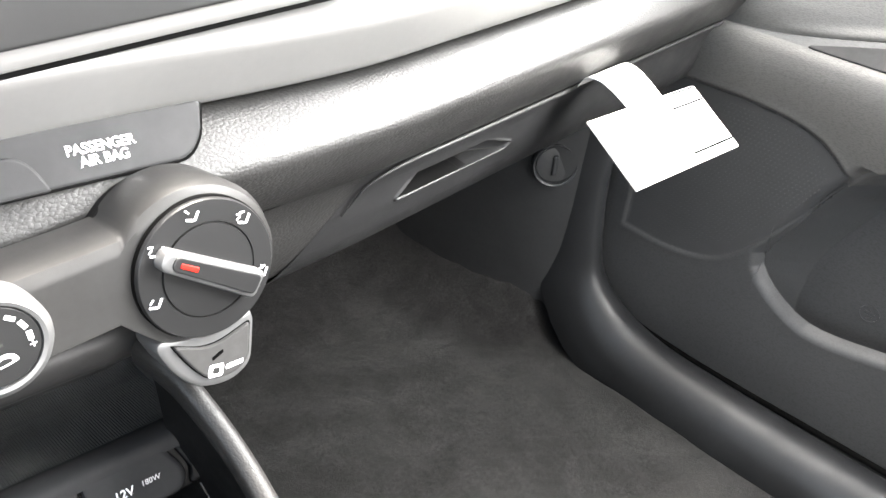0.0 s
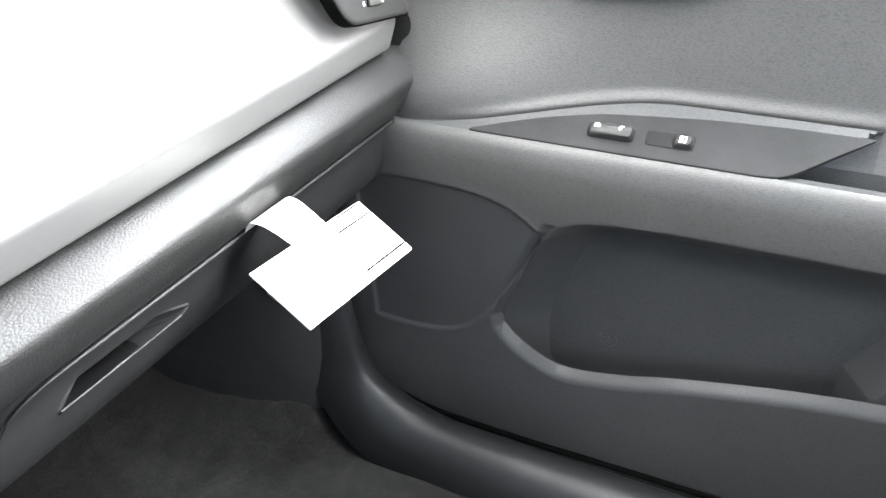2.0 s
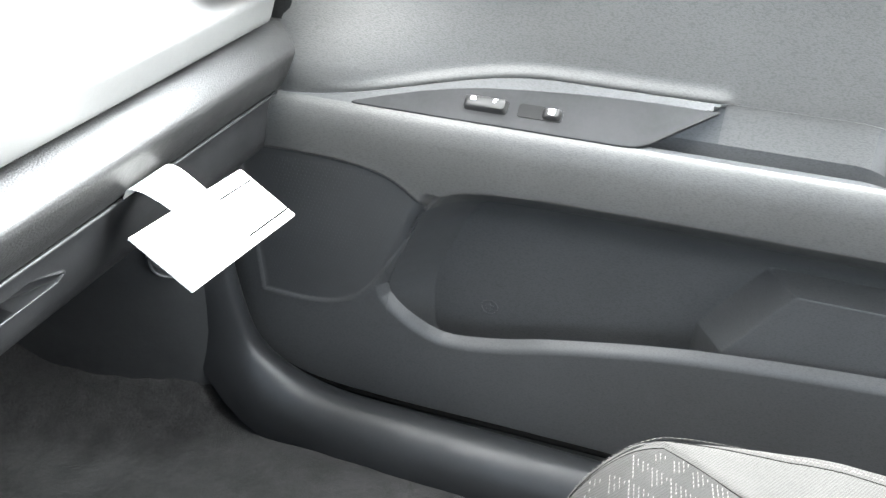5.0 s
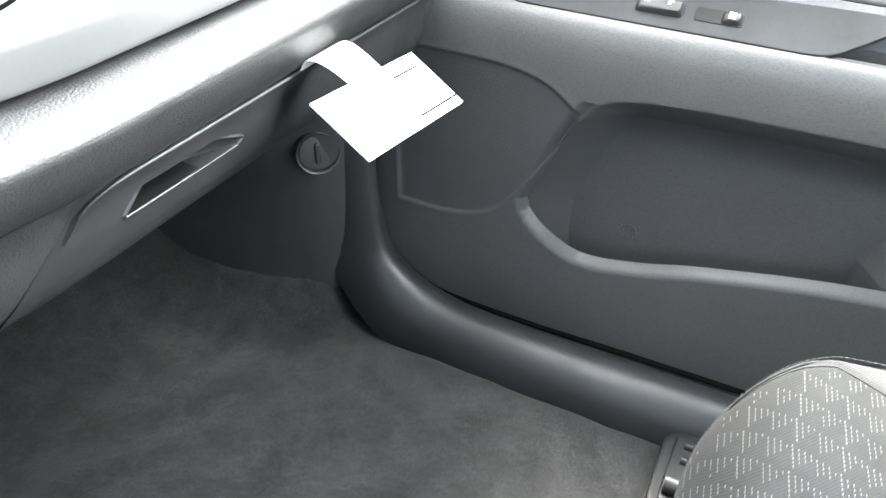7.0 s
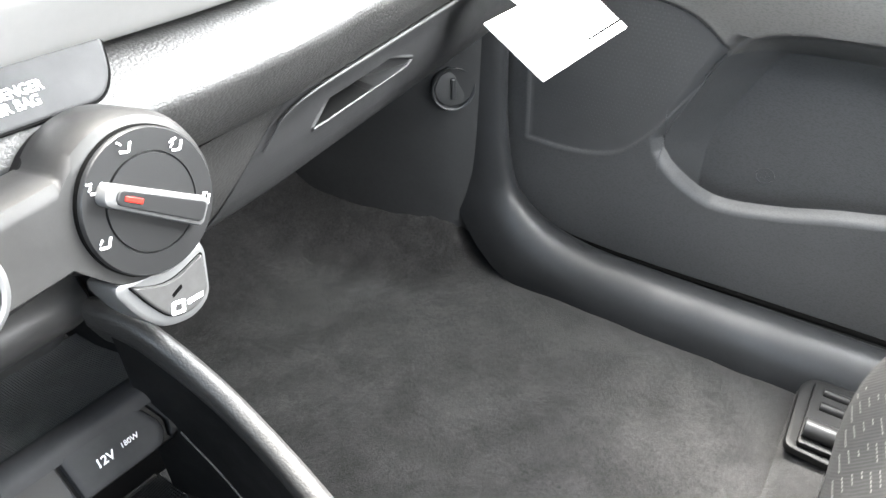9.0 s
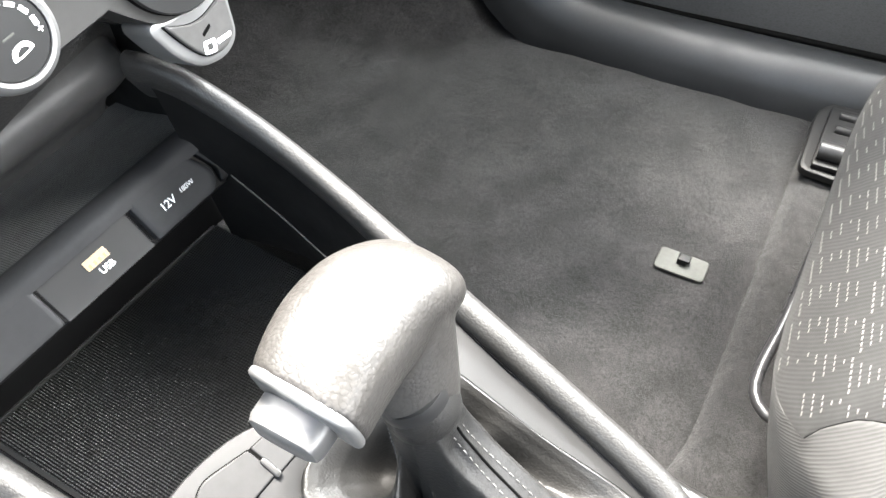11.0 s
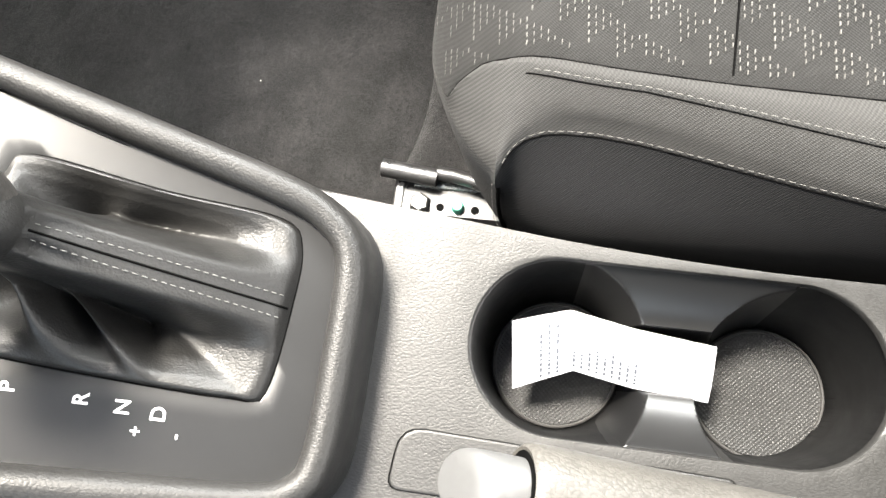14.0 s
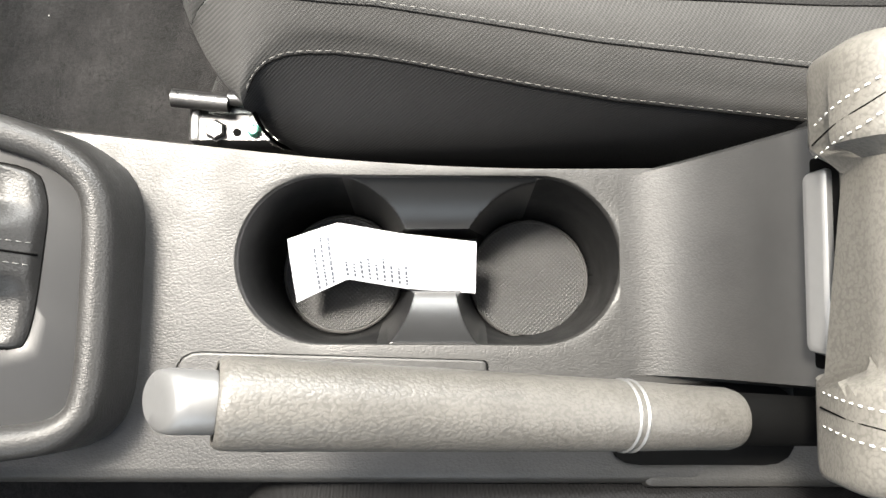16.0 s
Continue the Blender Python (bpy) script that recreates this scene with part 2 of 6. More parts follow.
        tone = math_node("MULTIPLY", tone, ranged(brushed.outputs["Fac"], 0.36, 0.64, 0.72, 1.32))
    mixc = n.new("ShaderNodeMix")
    mixc.data_type, mixc.blend_type = "RGBA", "MULTIPLY"
    mixc.inputs["Factor"].default_value = 1.0
    mixc.inputs[6].default_value = (*colour, 1)
    link(tone, mixc.inputs[7])
    base = mixc.outputs[2]
    if dust:
        spots = n.new("ShaderNodeTexVoronoi")
        spots.inputs["Scale"].default_value = 70
        link(where, spots.inputs["Vector"])
        keep = math_node("MULTIPLY", ranged(spots.outputs["Distance"], 0.035, 0.05, 1, 0), math_node("GREATER_THAN", ranged(noise_node(31), 0, 1), 1 - dust))
        speck = n.new("ShaderNodeMix")
        speck.data_type = "RGBA"
        speck.inputs[7].default_value = (0.5, 0.48, 0.45, 1)
        link(keep, speck.inputs["Factor"])
        link(base, speck.inputs[6])
        base = speck.outputs[2]
    link(base, b.inputs["Base Color"])
    link(ranged(noise_node(blotch * 3), 0.3, 0.7, max(rough - 0.4 * vary, 0.03), min(rough + 0.4 * vary, 1)), b.inputs["Roughness"])
    if height is not None and depth:
        bump = n.new("ShaderNodeBump")
        bump.inputs["Strength"].default_value, bump.inputs["Distance"].default_value = 1.0, depth
        link(height, bump.inputs["Height"])
        link(bump.outputs[0], b.inputs["Normal"])
    return mat


M_PAD = material("grained_soft_plastic", (0.0225, 0.0221, 0.0217), 0.45, gloss=0.38, grain="leather", size=0.0017, depth=0.00016, stretch=(0.62, 1.0, 1.0))
M_CONSOLE = material("console_grained_plastic", (0.0172, 0.0168, 0.0162), 0.45, gloss=0.40, grain="leather", size=0.0013, depth=0.00007, stretch=(1.0, 0.66, 1.0), dust=0.42)
M_RAIL = material("rail_grained_plastic", (0.019, 0.0186, 0.0182), 0.45, grain="leather", size=0.0013, depth=0.00010, stretch=(1.0, 0.7, 1.0))
# console plastic whose colour darkens up the ramp in place of shade
M_RAMP = material("ramp_plastic_shaded", (0.0098, 0.0096, 0.0094), 0.50, gloss=0.35, grain="leather", size=0.0013, depth=0.00007, stretch=(1.0, 0.66, 1.0), dust=0.42, fade=(-0.256, -0.212))
M_DOOR = material("door_grained_plastic", (0.068, 0.0675, 0.0655), 0.44, vary=0.05, gloss=0.40, grain="leather", size=0.0011, depth=0.00008, stretch=(1.0, 0.30, 1.0))
M_DOORLOW = material("door_fine_plastic", (0.051, 0.0525, 0.0538), 0.44, vary=0.06, grain="leather", size=0.0011, depth=0.00004, stretch=(1.0, 0.30, 1.0))
M_LID = material("glove_box_plastic", (0.017, 0.017, 0.0175), 0.46, grain="fine", size=0.0009, depth=0.00008)
M_GRILLE = material("speaker_mesh_plastic", (0.045, 0.0462, 0.0475), 0.48, vary=0.06, grain="fine", size=0.0010, depth=0.00006)
M_SILL = material("sill_plastic", (0.013, 0.0137, 0.0148), 0.40, gloss=0.36, grain="fine", size=0.0008, depth=0.0001)
M_KICK = material("kick_panel_plastic", (0.021, 0.0216, 0.0224), 0.5, gloss=0.28, grain="fine", size=0.0009, depth=0.0001)
M_SATIN = material("smooth_black_plastic", (0.0145, 0.0145, 0.0148), 0.34, vary=0.05, grain="fine", size=0.0006, depth=0.00003, dust=0.40)
M_WAIST = material("cup_holder_satin_plastic", (0.009, 0.009, 0.0092), 0.30, vary=0.05, gloss=0.4, grain="fine", size=0.0006, depth=0.00003)
M_PLATE = material("switch_plate_plastic", (0.015, 0.0152, 0.016), 0.58, gloss=0.22, grain="fine", size=0.0006, depth=0.00003)
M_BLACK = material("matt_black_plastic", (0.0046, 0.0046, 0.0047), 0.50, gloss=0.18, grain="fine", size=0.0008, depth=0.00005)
M_GREY = material("grey_satin_plastic", (0.024, 0.0235, 0.023), 0.40, grain="fine", size=0.0006, depth=0.00003)
M_SILVER = material("silver_paint", (0.15, 0.15, 0.15), 0.42, metal=0.6, vary=0.05, grain="fine", size=0.0004, depth=0.00002)
M_TRIM = material("light_silver_trim", (0.17, 0.167, 0.164), 0.38, metal=0.3, vary=0.04, grain="fine", size=0.0004, depth=0.00002)
M_PULL = material("bright_silver_paint", (0.62, 0.62, 0.61), 0.34, metal=0.25, vary=0.05, grain="fine", size=0.0004, depth=0.00002)
M_CHROME = material("bright_chrome", (0.75, 0.75, 0.76), 0.12, metal=1.0, vary=0.05)
M_STEEL = material("zinc_plated_steel", (0.075, 0.075, 0.076), 0.34, metal=0.8, vary=0.2, blotch=60, grain="fine", size=0.0012, depth=0.00006)
M_BAR = material("dark_lacquered_steel", (0.020, 0.020, 0.021), 0.30, metal=0.3, vary=0.1, blotch=60, grain="fine", size=0.0012, depth=0.00004)
M_GREASE = material("greased_dark_steel", (0.10, 0.11, 0.11), 0.22, metal=0.6, vary=0.5, blotch=120, grain="fine", size=0.002, depth=0.0003)
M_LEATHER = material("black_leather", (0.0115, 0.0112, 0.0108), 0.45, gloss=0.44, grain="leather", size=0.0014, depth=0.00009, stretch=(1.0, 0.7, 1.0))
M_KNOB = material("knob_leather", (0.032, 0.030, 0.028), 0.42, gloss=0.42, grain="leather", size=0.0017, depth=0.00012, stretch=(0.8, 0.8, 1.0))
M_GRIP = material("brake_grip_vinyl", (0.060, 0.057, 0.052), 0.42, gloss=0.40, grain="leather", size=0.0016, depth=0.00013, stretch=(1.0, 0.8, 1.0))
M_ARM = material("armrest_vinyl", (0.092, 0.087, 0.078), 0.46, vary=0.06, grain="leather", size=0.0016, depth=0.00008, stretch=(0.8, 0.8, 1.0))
M_CARPET = material("dark_carpet_pile", (0.0096, 0.0092, 0.0092), 0.95, vary=0.22, blotch=9, grain="pile", size=0.0014, depth=0.0011, gloss=0.12, fuzz=0.15, dust=0.36)
M_CLOTH = material("seat_side_cloth", (0.0275, 0.0270, 0.0262), 0.85, vary=0.10, grain="weave", size=0.0023, depth=0.00018, gloss=0.2, fuzz=0.03)
M_INSERT = material("seat_insert_cloth", (0.0120, 0.0118, 0.0114), 0.85, grain="weave", size=0.0024, depth=0.00014, gloss=0.2, fuzz=0.03)
M_SKIRT = material("seat_skirt_mesh_cloth", (0.0090, 0.0091, 0.0096), 0.85, vary=0.10, grain="weave", size=0.0022, depth=0.00022, gloss=0.14)
M_THREAD = material("pale_thread", (0.105, 0.102, 0.096), 0.75, vary=0.25, blotch=300)
M_WHITE_THREAD = material("white_thread", (0.55, 0.54, 0.51), 0.7, vary=0.1, blotch=300)
M_STITCH = material("dull_thread", (0.15, 0.146, 0.14), 0.8, vary=0.2, blotch=300)
M_SEAM = material("dark_seam", (0.0015, 0.0015, 0.0015), 0.8, gloss=0.05)
M_RUBBER = material("dimpled_rubber", (0.026, 0.026, 0.026), 0.42, gloss=0.4, grain="dimple", size=0.0026, depth=0.0003)
# ribbed rubber made paler in place of light that the dash blocks
M_TRAY = material("ribbed_rubber_lit", (0.068, 0.068, 0.0682), 0.45, gloss=0.4, grain="ribs", size=0.0013, depth=0.0002)
M_LEDGE = material("ledge_grey_plastic", (0.046, 0.045, 0.044), 0.42, grain="fine", size=0.0006, depth=0.00003)
# ribbed rubber made darker for the shadow under the socket bar
M_RIBBED = material("ribbed_rubber_shaded", (0.0075, 0.0075, 0.0076), 0.45, gloss=0.28, grain="ribs", size=0.0016, depth=0.0003)
M_PAPER = material("thermal_paper", (0.42, 0.43, 0.46), 0.6, vary=0.03, blotch=60)
M_CARD = material("white_card", (0.74, 0.73, 0.70), 0.4, vary=0.02, blotch=40)
M_INK = material("grey_ink", (0.06, 0.065, 0.08), 0.7, vary=0.2, blotch=900)
M_PRINT = material("white_print", (0.80, 0.80, 0.79), 0.5, vary=0.04)
M_RED = material("red_paint", (0.50, 0.014, 0.008), 0.4, vary=0.05)
M_ORANGE = material("orange_paint", (0.80, 0.25, 0.10), 0.4, vary=0.05)
M_TAN = material("usb_contact_plastic", (0.36, 0.27, 0.17), 0.4, metal=0.2, vary=0.1, blotch=300)
M_CLIP = material("grey_clip_plastic", (0.040, 0.0415, 0.037), 0.62, gloss=0.25, grain="fine", size=0.0008, depth=0.00005)
M_GREEN = material("green_paint_mark", (0.10, 0.35, 0.27), 0.5, vary=0.3, blotch=300)
M_ROOF = material("grey_headliner_cloth", (0.45, 0.44, 0.42), 0.9, grain="fine", size=0.001, depth=0.0002)
M_SHELL = material("dark_interior_trim", (0.035, 0.035, 0.035), 0.6, grain="fine", size=0.0009, depth=0.0001)

# ---------------------------------------------------------------- the car's shell
def floor_height(x, y):
    ramp = step(y, 0.60, 0.85) * (y - 0.60) * 0.6
    arch_x = np.interp(y, [0.40, 0.46, 0.50, 0.55, 0.61, 0.70, 0.85, 1.05], [0.66, 0.650, 0.621, 0.604, 0.590, 0.578, 0.570, 0.565])
    return ramp + 0.060 * np.clip(1 + (x - arch_x) / 0.09, 0, 1)**2.5 * step(y, 0.40, 0.52)


floor = part("floor", sheet(np.linspace(-0.78, 0.76, 160), np.linspace(-1.25, 1.05, 240),
             lambda x, y: (x, y, floor_height(x, y) + 0.0016 * np.sin(37 * x + 3 * np.sin(23 * y)) * np.sin(29 * y + 2 * np.sin(17 * x)))), M_CARPET, None)
tagged(floor, "dark grey needle-felt carpet of the footwell", "carpet", kind="structure")

# raised carpet behind a cross seam, under the seats
rear_carpet = part("floor_rear_step", sheet(np.linspace(0.10, 0.62, 90), np.linspace(-0.9, 0.062, 120),
                   lambda x, y: (x, y + 0.02 * np.exp(-((x - 0.14) / 0.05)**2) * step(y, 0, 0.06), 0.0035 + 0.010 * step(0.062 - y, 0.0, 0.012) + 0.028 * step(0.03 - y, 0.0, 0.10)
                              + 0.0012 * np.sin(61 * x + 2 * np.sin(41 * y)) * step(0.05 - y, 0, 0.03))), M_CARPET, None)
tagged(rear_carpet, "raised dark carpet behind a cross seam", "carpet", kind="structure")


def shell_box(name, x0, x1, y0, y1, z0, z1, mat, label):
    return tagged(part(name, block(x0, x1, y0, y1, z0, z1, 0.01), mat, None), label, "car body", kind="structure")


shell_box("ceiling", -0.64, 0.64, -1.3, -0.12, 1.10, 1.14, M_ROOF, "grey cloth headliner of the car roof")
shell_box("wall_rear", -0.85, 0.85, -1.34, -1.3, 0.0, 0.75, M_SHELL, "dark rear seat back wall")
shell_box("wall_driver_side", -0.80, -0.76, -1.3, 1.05, 0.0, 0.60, M_SHELL, "dark trim of the driver's door")
shell_box("wall_firewall", -0.80, 0.80, 1.05, 1.09, 0.0, 0.62, M_BLACK, "black firewall at the front of the footwell")
shell_box("wall_cowl", -0.86, 0.86, 0.63, 1.12, 0.595, 0.622, M_BLACK, "black cowl under the windscreen")
for side in (-1, 1):
    x = 0.74 * side
    pillar = part("trim_roof_pillar", tube(spline([(x + 0.05 * side, 1.0, 0.62), (x, 0.55, 0.88), (0.62 * side, 0.05, 1.10)], 12), circle(0.07, 12)), M_ROOF, None)
    tagged(pillar, "grey windscreen pillar trim", "pillar", kind="structure")
    post = part("trim_centre_pillar", tube(spline([(x + 0.06 * side, -0.62, 0.0), (x + 0.04 * side, -0.62, 0.6), (0.62 * side, -0.60, 1.12)], 10), circle(0.05, 10)), M_ROOF, None)
    tagged(post, "grey door post trim", "pillar", kind="structure")

# ---------------------------------------------------------------- sill trim and kick panel
sill_path = np.c_[np.full(60, 0.66), spline([(-1.0, -0.004), (-0.4, -0.004), (0.0, -0.005), (0.25, -0.007), (0.345, -0.003), (0.42, 0.022), (0.475, 0.075), (0.497, 0.16), (0.503, 0.26), (0.505, 0.40)], 60)]
sill_section = spline([(-0.046, -0.012), (-0.042, 0.012), (-0.032, 0.036), (-0.012, 0.054), (0.010, 0.056), (0.026, 0.045), (0.034, 0.030), (0.046, 0.016), (0.05, -0.012)], 28)
tang = np.gradient(sill_path, axis=0)
tang /= np.linalg.norm(tang, axis=1)[:, None]
rows = []
for p, t in zip(sill_path, tang):
    out = np.array([0.0, -t[2], t[1]])
    shrink = 1 - 0.52 * step(p[1] + 0.6 * p[2], 0.40, 0.58)
    u = np.where(sill_section[:, :1] < 0, sill_section[:, :1] * shrink, sill_section[:, :1])
    rows.append(p + u * np.array([1.0, 0, 0]) + sill_section[:, 1:] * out)
sill = part("trim_sill", loft(rows, close=False), M_SILL, None)
tagged(sill, "black plastic door sill trim sweeping up into the kick panel", "sill trim", kind="structure")

kick_plan = spline([(0.660, 0.452), (0.650, 0.461), (0.637, 0.477), (0.621, 0.503), (0.605, 0.547), (0.590, 0.61), (0.578, 0.70), (0.570, 0.85), (0.565, 1.05)], 40)
def upright(plan):
    return loft([np.c_[plan, np.full(len(plan), z)] for z in (-0.01, 0.1, 0.2, 0.45)])


kick = tagged(part("trim_kick_panel", upright(kick_plan[:24]), M_KICK, None), "black plastic kick panel beside the footwell", "kick panel", kind="structure")
arch = tagged(part("trim_wheel_arch", upright(kick_plan[22:] + (0.002, 0.0)), M_CARPET, None), "carpeted wheel arch bulging into the footwell", "wheel arch", kind="structure")
PLUG = (0.6257, 0.4905, 0.2370)
plug_m = axes(PLUG, (0.72, -0.69, 0.0), (-0.69, -0.72, 0.10))
plug = thing("trim_screw_cover", PLUG, "round black plastic screw cover in the kick panel", "cover cap", kind="structure")
part("rim", turned([(0.0250, -0.006), (0.0255, 0.0015), (0.0240, 0.0034), (0.0222, 0.0026), (0.0212, -0.0010), (0.0205, -0.004)], 40, plug_m), M_SILL, plug)
part("cap", turned([(0.0203, -0.006), (0.0200, -0.0010), (0.0150, 0.0002), (0.0, 0.0002)], 36, plug_m), M_KICK, plug)
part("slot", block(-0.003, 0.003, -0.012, 0.012, -0.001, 0.0030, 0.002), M_SILL, plug, m=plug_m)

# rubber seal in the gap between door and sill
seal_line = spline([(0.697, -0.60, 0.040), (0.697, -0.10, 0.0395), (0.697, 0.10, 0.0365), (0.697, 0.25, 0.032), (0.697, 0.345, 0.033), (0.697, 0.395, 0.041), (0.697, 0.435, 0.060), (0.697, 0.462, 0.085), (0.697, 0.477, 0.115), (0.697, 0.483, 0.155), (0.697, 0.487, 0.30)], 90)
seal = tagged(part("trim_door_seal", tube(seal_line, circle(0.0034, 10), up=(1, 0, 0)), M_SEAM, None), "black rubber seal between door and sill", "door seal", kind="structure")

# ---------------------------------------------------------------- passenger door
POCKET = np.vstack([spline([(0.221, 0.319), (0.240, 0.285), (0.277, 0.195), (0.274, 0.177), (0.252, 0.155), (0.207, 0.1365), (0.141, 0.146), (0.077, 0.164), (-0.067, 0.194), (-0.275, 0.216), (-0.62, 0.24)], 70),
                    spline([(-0.62, 0.353), (-0.098, 0.351), (0.022, 0.350), (0.128, 0.347), (0.184, 0.340), (0.208, 0.331)], 40)])
SPEAKER = np.vstack([spline([(0.44, 0.352), (0.330, 0.353), (0.268, 0.343), (0.230, 0.316), (0.228, 0.306), (0.252, 0.256), (0.296, 0.188), (0.330, 0.158), (0.380, 0.146), (0.44, 0.146)], 60)])


ROD = spline([(0.0, 0.704), (0.05, 0.708), (0.15, 0.714), (0.25, 0.709), (0.32, 0.7025), (0.36, 0.6985), (0.385, 0.6985), (0.400, 0.7015), (0.408, 0.7055), (0.4115, 0.7105)], 200)


def ledge_depth(y):
    return 0.0435 * step(0.385 - y, 0.0, 0.27)


def ledge_top(y):
    """Upper edge of the sloping switch ledge; behind the grab recess, of the armrest's raised end."""
    front = 0.4115 + 0.0345 * step(0.385 - y, 0.0, 0.27)
    return front + (0.4115 + 0.025 - front) * step(-y, 0.140, 0.220)


HOLLOW = np.vstack([spline([(0.218, 0.322), (0.240, 0.287), (0.276, 0.205), (0.285, 0.140), (0.272, 0.070), (0.20, 0.042), (-0.10, 0.040), (-0.62, 0.040)], 60), spline([(-0.62, 0.353), (-0.098, 0.352), (0.022, 0.351), (0.128, 0.348), (0.184, 0.342), (0.206, 0.333)], 40)])


def pocket_face(y, z):
    """Back, roof and front of the map pocket; its floor lies below the lip."""
    base = np.interp(z, ROD[:, 0], ROD[:, 1]) + 0.010
    d = inside(HOLLOW, y, z)
    deep = (step(0.353 - z, -0.02, 0.090) * np.clip(d / 0.045, 0, 1))**0.8
    shelf = np.clip((-0.062 - 0.60 * np.clip(z - 0.19, 0, 0.2) - y) / 0.026, 0, 1) * step(0.278 - z, 0.0, 0.003)
    back = 0.778 - 0.042 * shelf
    return base + (back - base) * deep


def lower_face(y, z):
    x = np.interp(z, ROD[:, 0], ROD[:, 1])
    d = inside(POCKET, y, z)
    near = np.clip(1 + d / 0.013, 0, 1)
    x = x + 0.012 * near**2 * (z < 0.33)
    x = np.where((d > 0) & (z > 0.29), x + (pocket_face(y, z) - x) * step(d, 0.0, 0.010), x)
    s = inside(SPEAKER, y, z)
    x = x + 0.0030 * step(s, 0.0, 0.004) - 0.0006 * np.exp(-((s + 0.002) / 0.0025)**2)
    return x + 0.05 * step(y, 0.44, 0.56)**2


def ledge_face(y, b):
    """b runs 0 to 1 up the ledge."""
    well = step(0.030 - 0.066 * b - y, 0.0, 0.003) * (1 - step(-y, 0.150, 0.215))
    end = step(-y, 0.165, 0.215)
    x = 0.7105 + ledge_depth(y) * b
    x = x + (0.7583 - 0.010 * (1 - b)**1.4 - x) * well
    x = x * (1 - end) + (0.702 + 0.010 * b**3) * end
    return x + 0.05 * step(y, 0.44, 0.56)**2


def upper_face(y, z):
    ledge = ledge_depth(y)
    x = 0.7105 + ledge + 0.004 + (0.050 - ledge) * step(z, 0.42, 0.54) + 0.05 * np.clip(z - 0.44, 0, 1)
    x = x - 0.005 * np.exp(-((z - ledge_top(y) - 0.003) / 0.006)**2) * step(0.375 - y, 0, 0.15) * (1 - step(-y, 0.034, 0.040))
    return x + 0.05 * step(y, 0.44, 0.56)**2


door = thing("door_1", (0.72, 0.0, 0.02), "passenger door lined in dark grey grained plastic", "car door", kind="structure")
POCKET_LOW = spline([(-0.62, 0.24), (-0.275, 0.216), (-0.067, 0.194), (0.077, 0.164), (0.141, 0.146), (0.209, 0.1335), (0.257, 0.151), (0.276, 0.168), (0.30, 0.185), (0.53, 0.19)], 200)
DOOR_Y = np.r_[np.arange(-0.62, 0.20, 0.0026), np.arange(0.20, 0.305, 0.001), np.arange(0.305, 0.525, 0.0025)]


def low_z(y, v):
    """Rows of the lower door gathered along the pocket's lip."""
    edge = np.interp(y, POCKET_LOW[:, 0], POCKET_LOW[:, 1])
    below = 0.004 + (edge - 0.004) * (1 - (1 - np.clip(v, 0, 1))**1.6)
    above = edge + (0.4115 - edge) * np.clip(v - 1, 0, 1)**1.6
    return np.where(v <= 1, below, above)


door_low = sheet(DOOR_Y, np.r_[np.linspace(0, 1, 120), 1 + np.linspace(0.008, 1, 170)], lambda y, v: (lower_face(y, low_z(y, v)), y, low_z(y, v)))
door_mid = sheet(DOOR_Y[::2], np.linspace(0, 1, 24), lambda y, b: (ledge_face(y, b), y, 0.4115 + (ledge_top(y) - 0.4115) * b))
door_up = sheet(DOOR_Y[::2], np.r_[np.linspace(0, 0.12, 24), np.linspace(0.13, 1, 60)], lambda y, b: (upper_face(y, ledge_top(y) + (0.66 - ledge_top(y)) * b), y, ledge_top(y) + (0.66 - ledge_top(y)) * b))
# the short flat steps that join the bands


def grab(y, b):
    """Top of the armrest; under the switch plate's end it drops into a deep grab pocket behind a narrow rim."""
    start = 0.7105 + 0.05 * step(y, 0.44, 0.56)**2
    hole = step(0.034 - y, 0.0, 0.004) * (1 - step(-y, 0.150, 0.200))
    dip = step(b, 0.22, 0.34) * (1 - step(b, 0.97, 1.0))
    return start + (ledge_face(y, 0 * y) - start) * b, y, 0.4115 - 0.004 * np.sin(b * np.pi) * (1 - hole) - 0.020 * hole * dip


step_a = sheet(DOOR_Y[::2], np.r_[np.linspace(0, 0.2, 4), np.linspace(0.22, 0.34, 6), np.linspace(0.4, 0.96, 6), 0.98, 1.0], grab)
step_b = sheet(DOOR_Y[::2], np.linspace(0, 1, 4), lambda y, b: (ledge_face(y, 0 * y + 1) + (upper_face(y, ledge_top(y)) - ledge_face(y, 0 * y + 1)) * b, y, ledge_top(y)))


def region(test):
    return picked(door_low, lambda c: test(c[:, 1], c[:, 2]))


def in_pocket(y, z):
    return (inside(POCKET, y, z) > 0.0012) & (z < 0.302)


def in_speaker(y, z):
    return inside(SPEAKER, y, z) > 0.003


behind = lambda c: (c[:, 1] < -0.0365) & (c[:, 1] > -0.163)
part("upper_panel", join(door_up, picked(door_mid, behind), picked(step_b, behind)), M_DOOR, door)
part("switch_ledge", join(picked(door_mid, lambda c: ~behind(c)), step_a, picked(step_b, lambda c: ~behind(c))), M_DOORLOW, door)
part("armrest", region(lambda y, z: (z >= 0.30) & ~in_pocket(y, z) & ~in_speaker(y, z)), M_DOOR, door)
part("lower_panel", region(lambda y, z: (z < 0.30) & ~in_pocket(y, z) & ~in_speaker(y, z)), M_DOORLOW, door)
pocket_sheet = sheet(DOOR_Y, np.linspace(0.045, 0.3525, 200), lambda y, z: (pocket_face(y, z), y, z))
